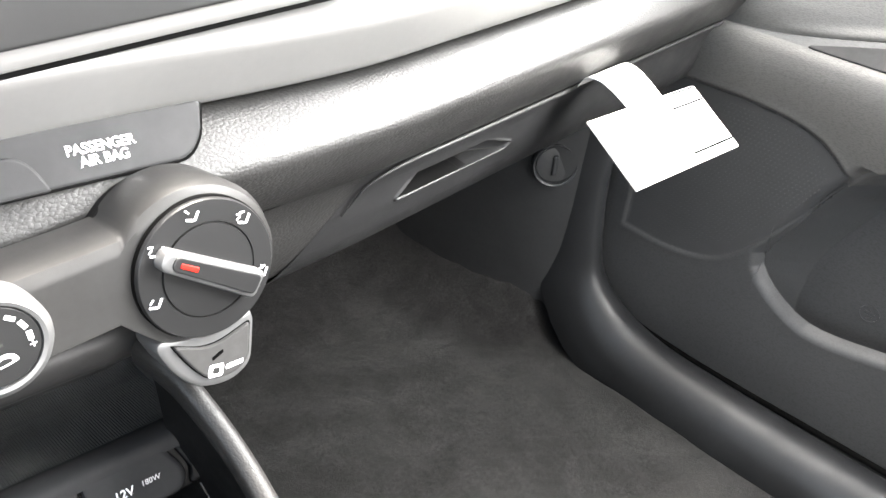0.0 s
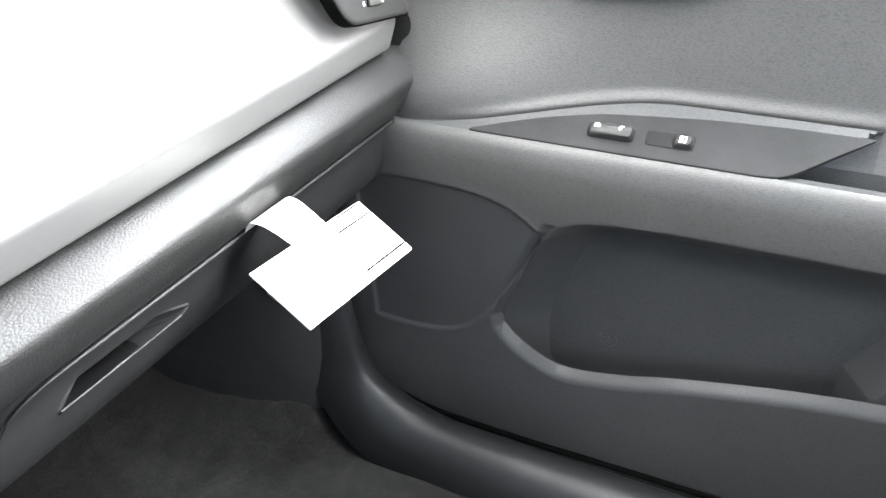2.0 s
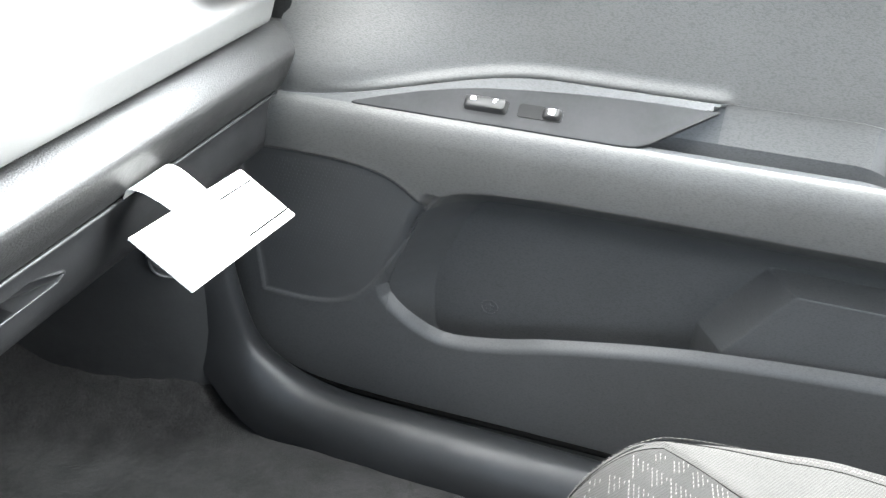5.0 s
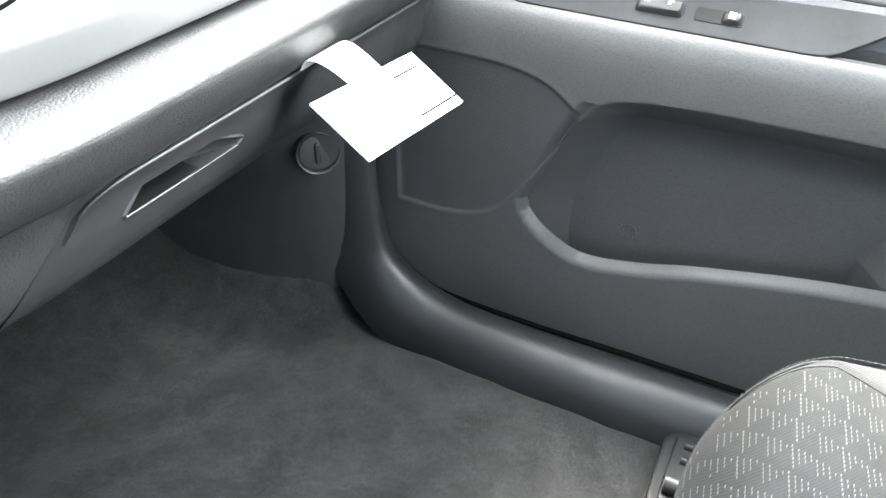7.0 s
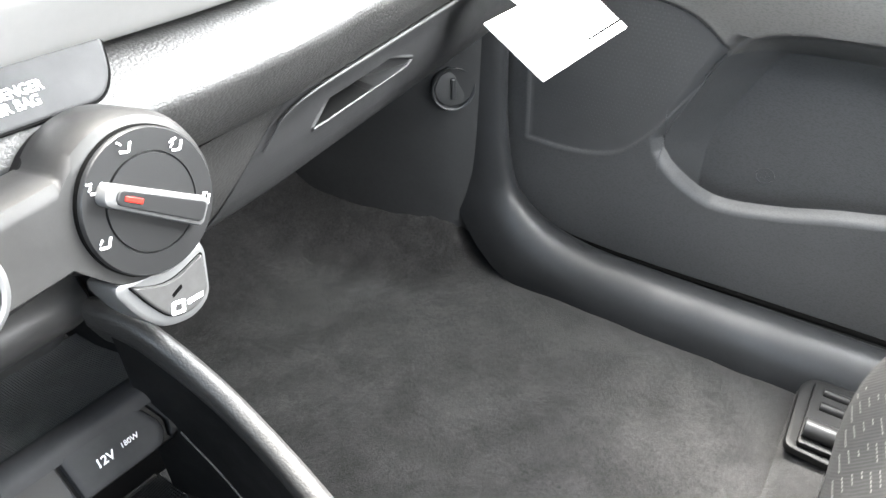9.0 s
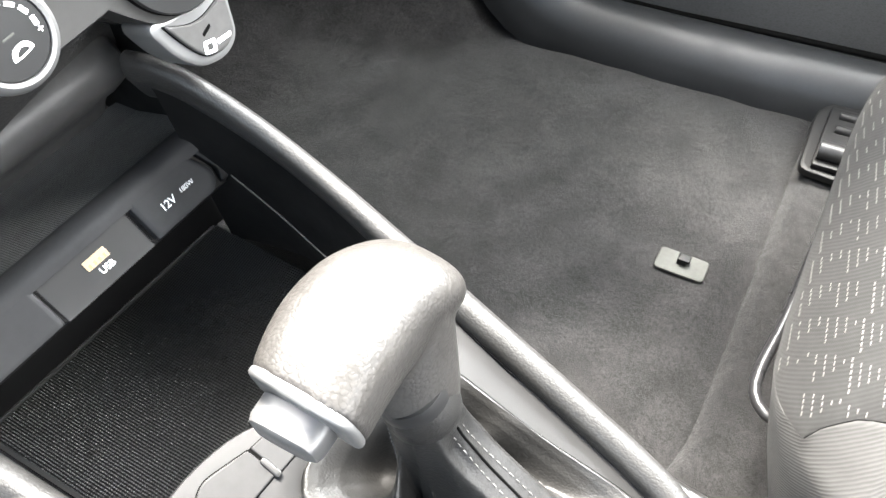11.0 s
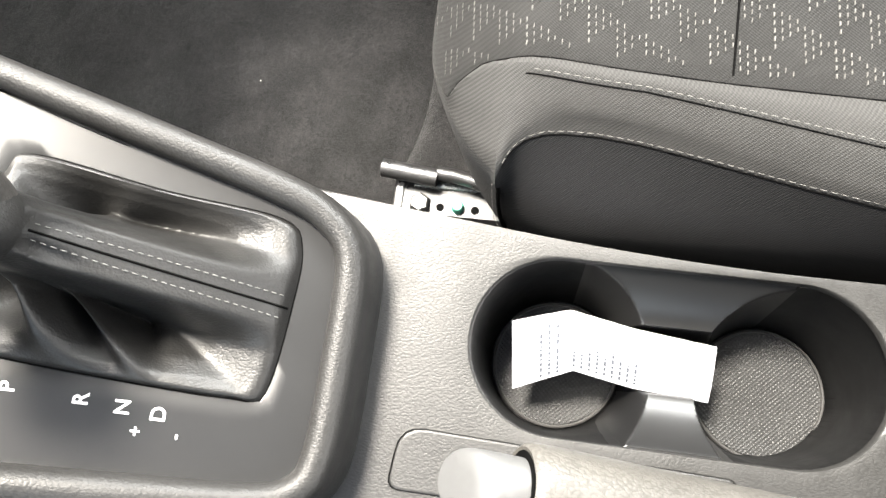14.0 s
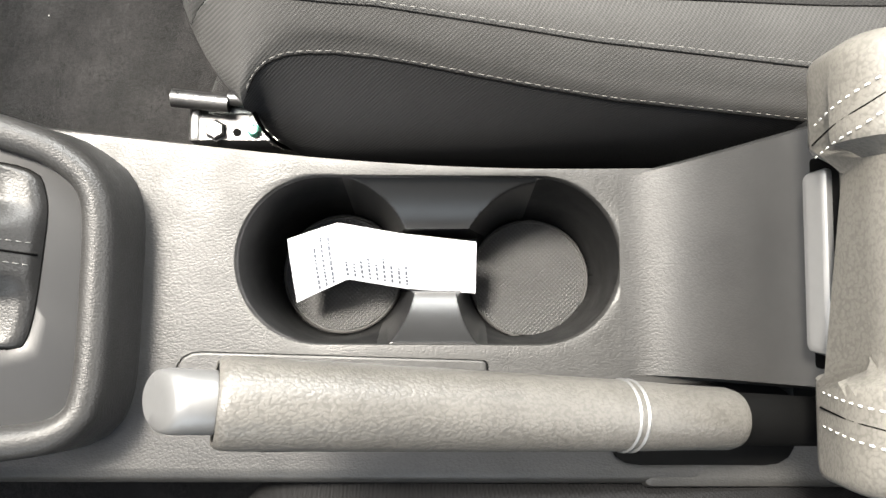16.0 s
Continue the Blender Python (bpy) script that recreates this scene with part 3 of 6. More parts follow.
part("map_pocket", picked(pocket_sheet, lambda c: (inside(HOLLOW, c[:, 1], c[:, 2]) > -0.001) & (c[:, 2] < 0.304)), M_DOORLOW, door, "deep map pocket with a rounded lip")
part("speaker_grille", region(in_speaker), M_GRILLE, door, "perforated black speaker grille")
pips_v, pips_f = [], []
for row_ in range(44):
    for col_ in range(44):
        py, pz = 0.236 + 0.0046 * col_ + 0.0023 * (row_ % 2), 0.152 + 0.0046 * row_
        if float(np.interp(pz, [0.15, 0.19, 0.256, 0.306, 0.345], [0.375, 0.312, 0.264, 0.243, 0.285])) > py or py > 0.43 or pz > 0.341:
            continue
        px = float(np.interp(pz, ROD[:, 0], ROD[:, 1])) + 0.0030
        k0 = len(pips_v)
        pips_v.append((px - 0.0006, py, pz))
        for a_ in np.linspace(0, 2 * np.pi, 6, endpoint=False):
            pips_v.append((px + 0.0002, py + 0.0014 * math.cos(a_), pz + 0.0014 * math.sin(a_)))
        pips_f += [(k0, k0 + 1 + q, k0 + 1 + (q + 1) % 6) for q in range(6)]
pips = part("grille_pips", (np.array(pips_v), pips_f), M_GRILLE, door, "rows of small raised pips")
pips["kind"] = "stuff"
part("door_frame", block(0.80, 0.86, -0.66, 0.60, 0.0, 0.66, 0.01), M_SHELL, door)

# embossed round mark on the pocket's back wall
mark_m = axes((0.7776, 0.170, 0.146), (0, -1, 0), (-1, 0, 0))
part("recycling_mark", join(turned([(0.0105, -0.001), (0.0105, 0.0008), (0.0092, 0.0008), (0.0092, -0.001)], 28), block(-0.005, 0.005, 0.001, 0.003, -0.001, 0.0007, 0.0005),
                            block(-0.004, 0.004, -0.004, -0.002, -0.001, 0.0007, 0.0005), block(-0.001, 0.001, -0.006, 0.006, -0.001, 0.0006, 0.0004)), M_DOORLOW, door, m=mark_m)

# switch panel: a smooth plate let into the sloping ledge
SW = Vector((0.7327, 0.13, 0.4291))
sw_m = axes(SW, (0, -1, 0), (-0.62, 0.0, 0.785))
plate_top = spline([(0.163, 0.0190), (0.120, 0.0195), (0.060, 0.0178), (0.016, 0.0150), (-0.053, 0.0080), (-0.103, -0.0030), (-0.138, -0.0140), (-0.160, -0.0220), (-0.176, -0.0280)], 40)
plate_low = np.vstack([np.stack([np.linspace(-0.172, 0.080, 20), np.full(20, -0.0288)], 1), spline([(0.084, -0.0287), (0.098, -0.0275), (0.110, -0.0225), (0.124, -0.0120), (0.163, 0.0180)], 20)])
plate_outline = np.vstack([plate_low, plate_top])
plate = part("switch_panel", slab(plate_outline, 0.004, 0.0012), M_PLATE, door, "smooth black window switch panel", m=sw_m @ Matrix.Translation((0, 0, -0.0024)))


def rocker(x0, x1, y0, y1, tilt):
    rows = []
    for z, inset in ((0.0, 0.0), (0.003, 0.0005), (0.0058, 0.0022), (0.0066, 0.0045)):
        o = rounded([(x0 + inset, y0 + inset), (x1 - inset, y0 + inset), (x1 - inset, y1 - inset), (x0 + inset, y1 - inset)], 0.004)
        rows.append(np.c_[o, z + tilt * (o[:, 0] - (x0 + x1) / 2) * (z > 0.004)])
    return loft(rows, close=True, cap0=True, cap1=True)


lock_switch = part("lock_switch", rocker(-0.064, -0.022, -0.0165, -0.0020, 0.03), M_GREY, plate, "raised grey lock rocker switch", m=sw_m @ Matrix.Translation((0, 0, 0.0016)))
well = part("window_switch_well", slab(rounded([(-0.012, -0.0160), (0.030, -0.0160), (0.030, -0.0020), (-0.012, -0.0020)], 0.004), 0.0006, 0.0002), M_BLACK, plate, m=sw_m @ Matrix.Translation((0, 0, 0.0016)))
win_switch = part("window_switch", rocker(0.011, 0.029, -0.0152, -0.0028, 0.10), M_GREY, plate, "small window lift switch", m=sw_m @ Matrix.Translation((0, 0, 0.0006)))
for cx, cy in ((-0.055, -0.0075), (-0.033, -0.0075)):
    part("lock_symbol", join(block(-0.0028, 0.0028, -0.0016, 0.0012, 0, 0.0003, 0.0004), block(-0.0018, 0.0018, 0.0014, 0.0024, 0, 0.0003, 0.0003)), M_PRINT, lock_switch, m=sw_m @ Matrix.Translation((cx, cy, 0.0082)))
part("window_symbol", join(block(-0.003, 0.003, -0.003, 0.003, 0, 0.0003, 0.0006)), M_PRINT, win_switch, m=sw_m @ Matrix.Translation((0.020, -0.009, 0.0076)))
part("symbol_bar", join(block(-0.0007, 0.0007, -0.0022, 0.0022, 0, 0.0005, 0.0002)), M_SATIN, win_switch, m=sw_m @ Matrix.Translation((0.021, -0.009, 0.0076)))
# the end wall and pull cup behind the plate
part("pull_cup_edge", tube(spline([(0.760, -0.0355, 0.450), (0.759, -0.0362, 0.43), (0.758, -0.0365, 0.412)], 8), circle(0.0014, 8), up=(0, 1, 0)), M_DOOR, door)

# inner door handle: rounded bezel with a silver pull
hm = axes((0.764, 0.172, 0.5815), (0, -1, 0), (-1, 0, 0.06))
bez_o = rounded([(-0.106, 0.045), (-0.070, -0.050), (0.066, -0.045), (0.113, 0.045)], [0.02, 0.035, 0.035, 0.02], 8)
bez_i = rounded([(-0.072, 0.045), (-0.050, -0.030), (0.046, -0.027), (0.074, 0.045)], [0.015, 0.022, 0.022, 0.015], 8)
rows = [np.c_[bez_o, np.full(len(bez_o), 0.0)], np.c_[bez_o * 0.985, np.full(len(bez_o), 0.004)], np.c_[0.6 * bez_o + 0.4 * bez_i, np.full(len(bez_o), 0.0065)],
        np.c_[bez_i * 1.03, np.full(len(bez_o), 0.006)], np.c_[bez_i, np.full(len(bez_o), 0.003)], np.c_[bez_i * 0.97, np.full(len(bez_o), -0.006)]]
handle = part("handle_bezel", loft(rows, close=True, cap1=True), M_DOOR, door, "rounded grey handle bezel", m=hm)
part("inner_handle", slab(rounded([(-0.067, 0.045), (-0.046, -0.0265), (0.042, -0.0235), (0.069, 0.045)], [0.012, 0.018, 0.018, 0.012], 8), 0.012, 0.004), M_PULL, handle, "silver inner door pull", m=hm @ Matrix.Translation((0, 0, -0.005)))

# ---------------------------------------------------------------- dashboard
def lift(x):
    """The dashboard's lines rise a little towards the middle of the car."""
    return 0.018 * step(0.30 - x, 0.0, 0.26)


def run(profile, x0, x1, n=120, end=0.0):
    """A profile in y and z run across the car."""
    rows = []
    for x in np.linspace(x0, x1, n):
        rows.append(np.c_[np.full(len(profile), x), profile[:, 0], profile[:, 1] + lift(x)])
    return loft(rows, close=False, cap0=False, cap1=False)


dash = thing("dashboard", (0.0, 0.6, 0.2), "dark grained dashboard with a light silver trim panel", "dashboard")
trim_profile = spline([(0.440, 0.640), (0.418, 0.610), (0.404, 0.560), (0.397, 0.536), (0.390, 0.5225), (0.3825, 0.5145), (0.3797, 0.5112), (0.3797, 0.5070), (0.3845, 0.4930), (0.3895, 0.4815), (0.397, 0.4775)], 70)
pad_profile = spline([(0.412, 0.4755), (0.401, 0.4755), (0.392, 0.4725), (0.3810, 0.4640), (0.3735, 0.4555), (0.3712, 0.4505), (0.3718, 0.4445), (0.3770, 0.4300), (0.3845, 0.4170), (0.390, 0.4125), (0.399, 0.410)], 60)
part("trim_panel", run(trim_profile, -0.30, 0.712), M_TRIM, dash, "light silver trim panel with a rolled lower lip")
part("trim_gap", run(np.array([(0.394, 0.480), (0.415, 0.4765), (0.415, 0.470), (0.396, 0.473)]), -0.30, 0.712, 60), M_SEAM, dash)
part("lower_pad", run(pad_profile, -0.30, 0.738), M_PAD, dash, "padded dark band with a leather grain")
part("top_pad", run(spline([(0.445, 0.640), (0.425, 0.650), (0.432, 0.662), (0.50, 0.672), (0.75, 0.668), (1.04, 0.625)], 40), -0.80, 0.80, 40), M_PAD, dash)
part("end_cap", loft([np.c_[np.full(30, 0.7385), spline([(0.40, 0.52), (0.3805, 0.507), (0.380, 0.49), (0.392, 0.475), (0.374, 0.450), (0.389, 0.4125), (0.41, 0.40)], 30)],
                      np.c_[np.full(30, 0.7385), np.full(30, 0.60), np.linspace(0.62, 0.38, 30)]]), M_PAD, dash)
part("dash_core", join(block(-0.30, 0.735, 0.44, 0.62, 0.36, 0.60, 0.01)), M_BLACK, dash)

# lower dashboard face and glove box
FACE = spline([(0.3935, 0.4115), (0.3985, 0.395), (0.4015, 0.375), (0.4060, 0.358), (0.4150, 0.345), (0.4380, 0.336), (0.49, 0.331), (0.60, 0.328)], 80)


def face_y(z):
    return np.interp(z, FACE[::-1, 1], FACE[::-1, 0])


part("lower_face", picked(sheet(np.linspace(0.02, 0.735, 90), np.linspace(0, 79, 60), lambda x, k: (x, np.interp(k, np.arange(80), FACE[:, 0]) + 0.0003, np.interp(k, np.arange(80), FACE[:, 1]) + 0.5 * lift(x))), lambda c: ~((c[:, 0] > 0.285) & (c[:, 0] < 0.425) & (c[:, 2] > 0.362))), M_PAD, dash)
SLOT = [(0.3000, 0.3785), (0.3167, 0.3930), (0.3842, 0.3930), (0.3675, 0.3785)]
FACET = [(0.3595, 0.3785), (0.3762, 0.3930), (0.3842, 0.3930), (0.4120, 0.3815), (0.4060, 0.3785)]


def glove_left(z):
    """Left edge of the lid: it runs in under the pad, then slants down."""
    return 0.262 - 1.15 * np.clip(0.398 - z, 0, 0.2) + 0.012 * np.clip((z - 0.398) / 0.012, 0, 1)**2


def glove(u, k):
    z = np.interp(k, np.linspace(0, 1, 80), FACE[:, 1]) - 0.0015
    left = glove_left(z)
    x = left + (0.728 - left) * u
    edge = np.minimum(np.minimum((x - left), 0.728 - x), np.maximum(0.4105 - z, 0) * 1.0)
    y = face_y(z) - 0.0035 * np.sqrt(np.clip(edge / 0.006, 0, 1)) * step(x - left, -0.01, 0.08)
    d, e = inside(SLOT, x, z), inside(FACET, x, z)
    y = y + np.maximum(0.024 * step(d, 0.0, 0.0012), 0.017 * np.clip((0.410 - x) / 0.038, 0, 1) * step(e, -0.0002, 0.0006))
    both = np.maximum(d, e)
    y = y - 0.0014 * np.exp(-((both + 0.0012) / 0.0012)**2) * (1 - step(z, 0.384, 0.394))
    return x, y, z


LID_K = np.r_[np.linspace(0, 0.02, 4), np.linspace(0.024, 0.20, 150), np.linspace(0.21, 0.9, 40)]
lid_sheet = sheet(np.r_[np.linspace(0, 0.06, 20), np.linspace(0.061, 0.36, 320), np.linspace(0.365, 1, 80)], LID_K, glove)
glove_box = part("glove_box_lid", picked(lid_sheet, lambda c: inside(SLOT, c[:, 0], c[:, 2]) <= 0.0001), M_LID, dash, "black glove box lid with a slanted finger recess")
# the recess is coloured black to stand for the shade inside it
part("finger_recess", picked(lid_sheet, lambda c: inside(SLOT, c[:, 0], c[:, 2]) > 0.0001), M_BLACK, glove_box, "hollow of the lid's grip with its shade in the colour")
lid_line = spline([(x, face_y(0.409) - 0.0050, 0.4092) for x in np.linspace(0.726, 0.305, 12)] + [(0.285, face_y(0.407) - 0.0045, 0.4070), (0.270, face_y(0.401) - 0.0035, 0.4010), (0.262, face_y(0.392) - 0.0030, 0.3920), (0.254, face_y(0.384) - 0.0026, 0.3840)], 90)
part("lid_edge", tube(lid_line, circle(0.0021, 10), scale=np.interp(np.arange(90), [0, 70, 89], [1.0, 1.0, 0.3])), M_LID, glove_box)

# ---------------------------------------------------------------- centre console
console = thing("centre_console", (0.0, 0.0, 0.0), "dark grained centre console with cup holders and shifter", "centre console")


def slope(y):
    """Height of the inclined shifter panel."""
    return 0.285 + 0.296 * (y - 0.116)


PANEL = axes((0.0, 0.116, 0.285), (1, 0, 0), (0, -0.2838, 0.9589))


def on_panel(x, y, up=0.0):
    return Vector((x, y - 0.2838 * up, slope(y) + 0.9589 * up))


def to_panel(points):
    """Plan points to the panel's own 2D."""
    p = np.asarray(points, float)
    return np.c_[p[:, 0], (p[:, 1] - 0.116) * 1.0429]


def radial(outline, centre, angles):
    """Where rays from the centre meet an outline."""
    o = np.asarray(outline, float) - centre
    a = np.unwrap(np.arctan2(o[:, 1], o[:, 0]))
    if a[-1] < a[0]:
        o, a = o[::-1], a[::-1]
    a = a - 2 * np.pi * np.floor(a[0] / (2 * np.pi))
    aa = np.r_[a - 2 * np.pi, a, a + 2 * np.pi]
    oo = np.vstack([o, o, o])
    order = np.argsort(aa, kind="stable")
    return centre + np.stack([np.interp(angles, aa[order], oo[order, k]) for k in (0, 1)], 1)


ANG = np.linspace(0, 2 * np.pi, 120, endpoint=False)
RIM_C = np.array([0.0175, -0.107])
turn = np.linspace(0, np.pi, 60)
rim = RIM_C + np.vstack([np.stack([0.043 * np.cos(turn), 0.0555 + 0.043 * np.sin(turn)], 1), np.stack([-0.043 * np.cos(turn), -0.0555 - 0.043 * np.sin(turn)], 1)])
right_edge = spline([(0.090, 0.135), (0.078, 0.027), (0.069, -0.06), (0.0645, -0.15), (0.0660, -0.250)], 24)
outer = np.vstack([right_edge, np.stack([np.linspace(0.0660, -0.094, 20), np.full(20, -0.250)], 1)[1:], np.stack([np.full(24, -0.094), np.linspace(-0.250, 0.135, 24)], 1)[1:], np.stack([np.linspace(-0.094, 0.090, 16), np.full(16, 0.135)], 1)[1:-1]])
rim_a, out_a = radial(rim, RIM_C, ANG), radial(outer, RIM_C, ANG)
rows = []
for inset, z in ((0.0007, 0.2340), (0.0006, 0.2360), (0.0003, 0.2371), (0.0, 0.2377)):
    rows.append(np.c_[RIM_C + (rim_a - RIM_C) * (1 - inset / 0.05), np.full(120, z)])
for s in np.linspace(0.04, 0.94, 16):
    q = rim_a + (out_a - rim_a) * s
    rows.append(np.c_[q, np.full(120, 0.2380 + 0.0002 * math.sin(3.1 * s))])
for s, z in ((0.97, 0.2368), (1.0, 0.2335), (1.02, 0.226), (1.03, 0.200), (1.05, 0.10), (1.06, 0.0)):
    q = rim_a + (out_a - rim_a) * min(s, 1.0) + (out_a - RIM_C) * max(s - 1.0, 0) * 0.8
    rows.append(np.c_[q, np.full(120, z)])
top = part("console_top", loft(rows, close=True), M_CONSOLE, console, "console top in pebbled dark plastic")

# cup holder insert: two round wells joined by a waist with ledges
C1, C2 = (0.0125, -0.0550), (0.0100, -0.1660)


def wells(x, y):
    """Two round wells with flared walls; between them a channel with a sloping ledge on either side."""
    near = np.minimum(np.hypot(x - C1[0], y - C1[1]), np.hypot(x - C2[0], y - C2[1]))
    room = np.maximum(inside(rim, x, y), 0)
    out = np.maximum(np.clip(near - 0.0362, 0, 1), np.clip(0.0020 - room, 0, 1))
    wall_z = 0.1655 + 0.0697 * out / (np.minimum(out + room, 0.0130) + 1e-5)
    side = np.abs(x - 0.0185)
    ledge_z = 0.2160 + 0.0180 * np.clip((side - 0.0165) / 0.026, 0, 1)**1.5
    waist = np.where(side < 0.0150, 0.1800, 0.1800 + (ledge_z - 0.1800) * np.clip((side - 0.0150) / 0.0020, 0, 1))
    cap_z = np.where(np.abs(y + 0.112) < 0.050, waist, 0.2352)
    return x, y, np.minimum(np.minimum(wall_z, cap_z), 0.2352)


def on_ledge(c):
    near = np.minimum(np.hypot(c[:, 0] - C1[0], c[:, 1] - C1[1]), np.hypot(c[:, 0] - C2[0], c[:, 1] - C2[1]))
    return (np.abs(c[:, 0] - 0.0185) > 0.0168) & (np.abs(c[:, 1] + 0.112) < 0.050) & (0.1655 + (near - 0.0362) / 0.136 > c[:, 2] + 0.0012)


wells_geo = sheet(np.linspace(-0.0265, 0.0615, 150), np.linspace(-0.2065, -0.0075, 320), wells)
insert = part("cup_holder", picked(wells_geo, lambda c: (inside(rim, c[:, 0], c[:, 1]) > -0.0012) & ~on_ledge(c)), M_BLACK, console, "black twin cup holder with a stepped waist")
part("waist_ledge", picked(wells_geo, lambda c: (inside(rim, c[:, 0], c[:, 1]) > -0.0012) & on_ledge(c) & (c[:, 0] > 0.0185)), M_WAIST, insert, "satin ledge beside the waist")
part("waist_ledge", picked(wells_geo, lambda c: (inside(rim, c[:, 0], c[:, 1]) > -0.0012) & on_ledge(c) & (c[:, 0] < 0.0185)), M_WAIST, insert, "satin ledge beside the waist")
for c, r in ((C1, 0.0352), (C2, 0.0354)):
    m = Matrix.Translation((c[0], c[1], 0.1656))
    part("cup_mat", turned([(r - 0.0022, 0.0), (r - 0.0022, 0.0016), (0.0, 0.0017)], 56, m), M_RUBBER, insert, "round dimpled rubber mat")
    part("mat_ring", turned([(r, 0.0), (r, 0.0022), (r - 0.0007, 0.0028), (r - 0.0014, 0.0022), (r - 0.0014, 0.0004)], 56, m), M_LEDGE, insert)
# lid beside the handbrake
lid_o = rounded([(-0.058, 0.0205), (-0.0288, 0.0175), (-0.0330, -0.136), (-0.058, -0.136)], [0.006, 0.012, 0.003, 0.004])
part("lid_gap", slab(lid_o + (lid_o - lid_o.mean(0)) * np.array([0.022, 0.010]), 0.0007, 0.0002, z0=0.2386), M_SEAM, console)
part("side_lid", slab(lid_o, 0.0018, 0.0009, z0=0.2386), M_CONSOLE, console, "grained lid let into the console")
# flat black sheet for the shade in the brake's slot; no hollow is cut
slot = rounded([(-0.084, -0.29), (-0.0440, -0.29), (-0.0440, -0.196), (-0.084, -0.196)], 0.016)
part("brake_slot_shade", slab(slot, 0.0012, 0.0004, z0=0.2384), M_SEAM, console)

# rear of the console: a ramp up to the armrest box
def ramp(x, y):
    t = np.clip((-0.2035 - y) / 0.114, 0, 1)
    rise = 0.068 * t**3 * (6 * t * t - 15 * t + 10) + 0.02 * np.clip(-0.26 - y, 0, 1)
    return x, y, 0.2383 + rise


def ramp_edge(y):
    return np.interp(-y, [0.20, 0.216, 0.249, 0.299, 0.36], [0.0570, 0.0625, 0.0690, 0.078, 0.082])


def ramp_sheet(u, y):
    hi = ramp_edge(y)
    x = -0.040 + (hi + 0.040) * np.clip(u, 0, 1)
    z = ramp(x, y)[2]
    out = np.clip(u - 1, 0, 1)
    z = z - 0.008 * np.sin(np.clip(out / 0.05, 0, 1) * np.pi / 2) - np.clip(out - 0.05, 0, 1) * 0.5
    back = np.clip(-u, 0, 1)
    return x + np.where(u > 1, 0.002 * np.sin(np.clip(out / 0.05, 0, 1) * np.pi / 2), 0) - 0.002 * np.clip(back / 0.02, 0, 1), y, np.where(u < 0, z - back * 0.5, z)


RAMP_U = np.r_[-0.12, -0.02, -0.006, np.linspace(0, 1, 30), 1.02, 1.035, 1.05, 1.2, 1.45]
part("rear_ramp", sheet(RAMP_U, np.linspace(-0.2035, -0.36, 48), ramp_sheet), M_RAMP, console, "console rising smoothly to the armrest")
part("rear_side", block(-0.096, -0.040, -0.36, -0.214, 0.0, 0.2378, 0.004), M_CONSOLE, console)

# inclined shifter panel with the opening for the boot
BOOT_C = np.array([0.020, 0.138])
boot_ring = spline([(-0.0215, 0.0752), (0.020, 0.0698), (0.0455, 0.0698), (0.0572, 0.080), (0.061, 0.130), (0.0675, 0.184), (0.058, 0.192), (0.030, 0.202), (0.0, 0.2065), (-0.012, 0.203), (-0.0185, 0.192), (-0.0235, 0.130), (-0.025, 0.088)], 120, closed=True)
panel_o = rounded([(-0.0632, 0.0505), (0.053, 0.0500), (0.0700, 0.078), (0.097, 0.222), (0.060, 0.222), (0.020, 0.217), (-0.004, 0.238), (-0.036, 0.246), (-0.0632, 0.244)], [0.006, 0.022, 0.012, 0.006, 0.02, 0.02, 0.02, 0.012, 0.008], 6)
ring_a, pan_a = radial(boot_ring, BOOT_C, ANG), radial(panel_o, BOOT_C, ANG)


def panel_row(q, up):
    return np.array([on_panel(x, y, up) for x, y in q])


low = np.c_[pan_a + (pan_a - BOOT_C) * 0.02, np.full(120, 0.243)]
rows = [low, panel_row(pan_a, -0.002), panel_row(pan_a + (BOOT_C - pan_a) * 0.010, 0.0)]
rows += [panel_row(pan_a + (ring_a - pan_a) * s, 0.0) for s in (0.25, 0.5, 0.75, 0.97)]
rows += [panel_row(ring_a, -0.0006), panel_row(ring_a + (BOOT_C - ring_a) * 0.012, -0.006)]
panel = part("shifter_panel", loft(rows, close=True), M_SATIN, console, "smooth dark shifter panel with white position letters")
part("boot_seat", tube(panel_row(ring_a + (BOOT_C - ring_a) * 0.015, -0.0012), circle(0.0018, 8), up=(0, -0.28, 0.96), closed=True), M_SEAM, panel)


def panel_m(x, y, up, turn=0.0):
    return axes(on_panel(x, y, up), (1, 0, 0), (0, -0.2838, 0.9589)) @ Matrix.Rotation(radians(turn), 4, "Z")


for text, x, y in (("P", -0.0315, 0.1745), ("R", -0.0330, 0.1465), ("N", -0.0342, 0.1302), ("D", -0.0355, 0.1158), ("+", -0.0435, 0.1235), ("-", -0.0440, 0.1080)):
    part("letter", lettering(text, 0.0088 if text not in "+-" else 0.0075, panel_m(x, y, 0.0, 0), bold=0.0001), M_PRINT, panel)
# shift-lock button
lock_o = rounded([(-0.0065, -0.006), (0.0065, -0.006), (0.0065, 0.006), (-0.0065, 0.006)], 0.003)
part("lock_gap", slab(lock_o * 1.12, 0.0004, 0.0001), M_SEAM, panel, m=panel_m(-0.0282, 0.2002, 0.0))
lock = part("shift_lock_button", slab(lock_o, 0.0011, 0.0006), M_SATIN, panel, "small square shift lock button", m=panel_m(-0.0282, 0.2002, 0.0))
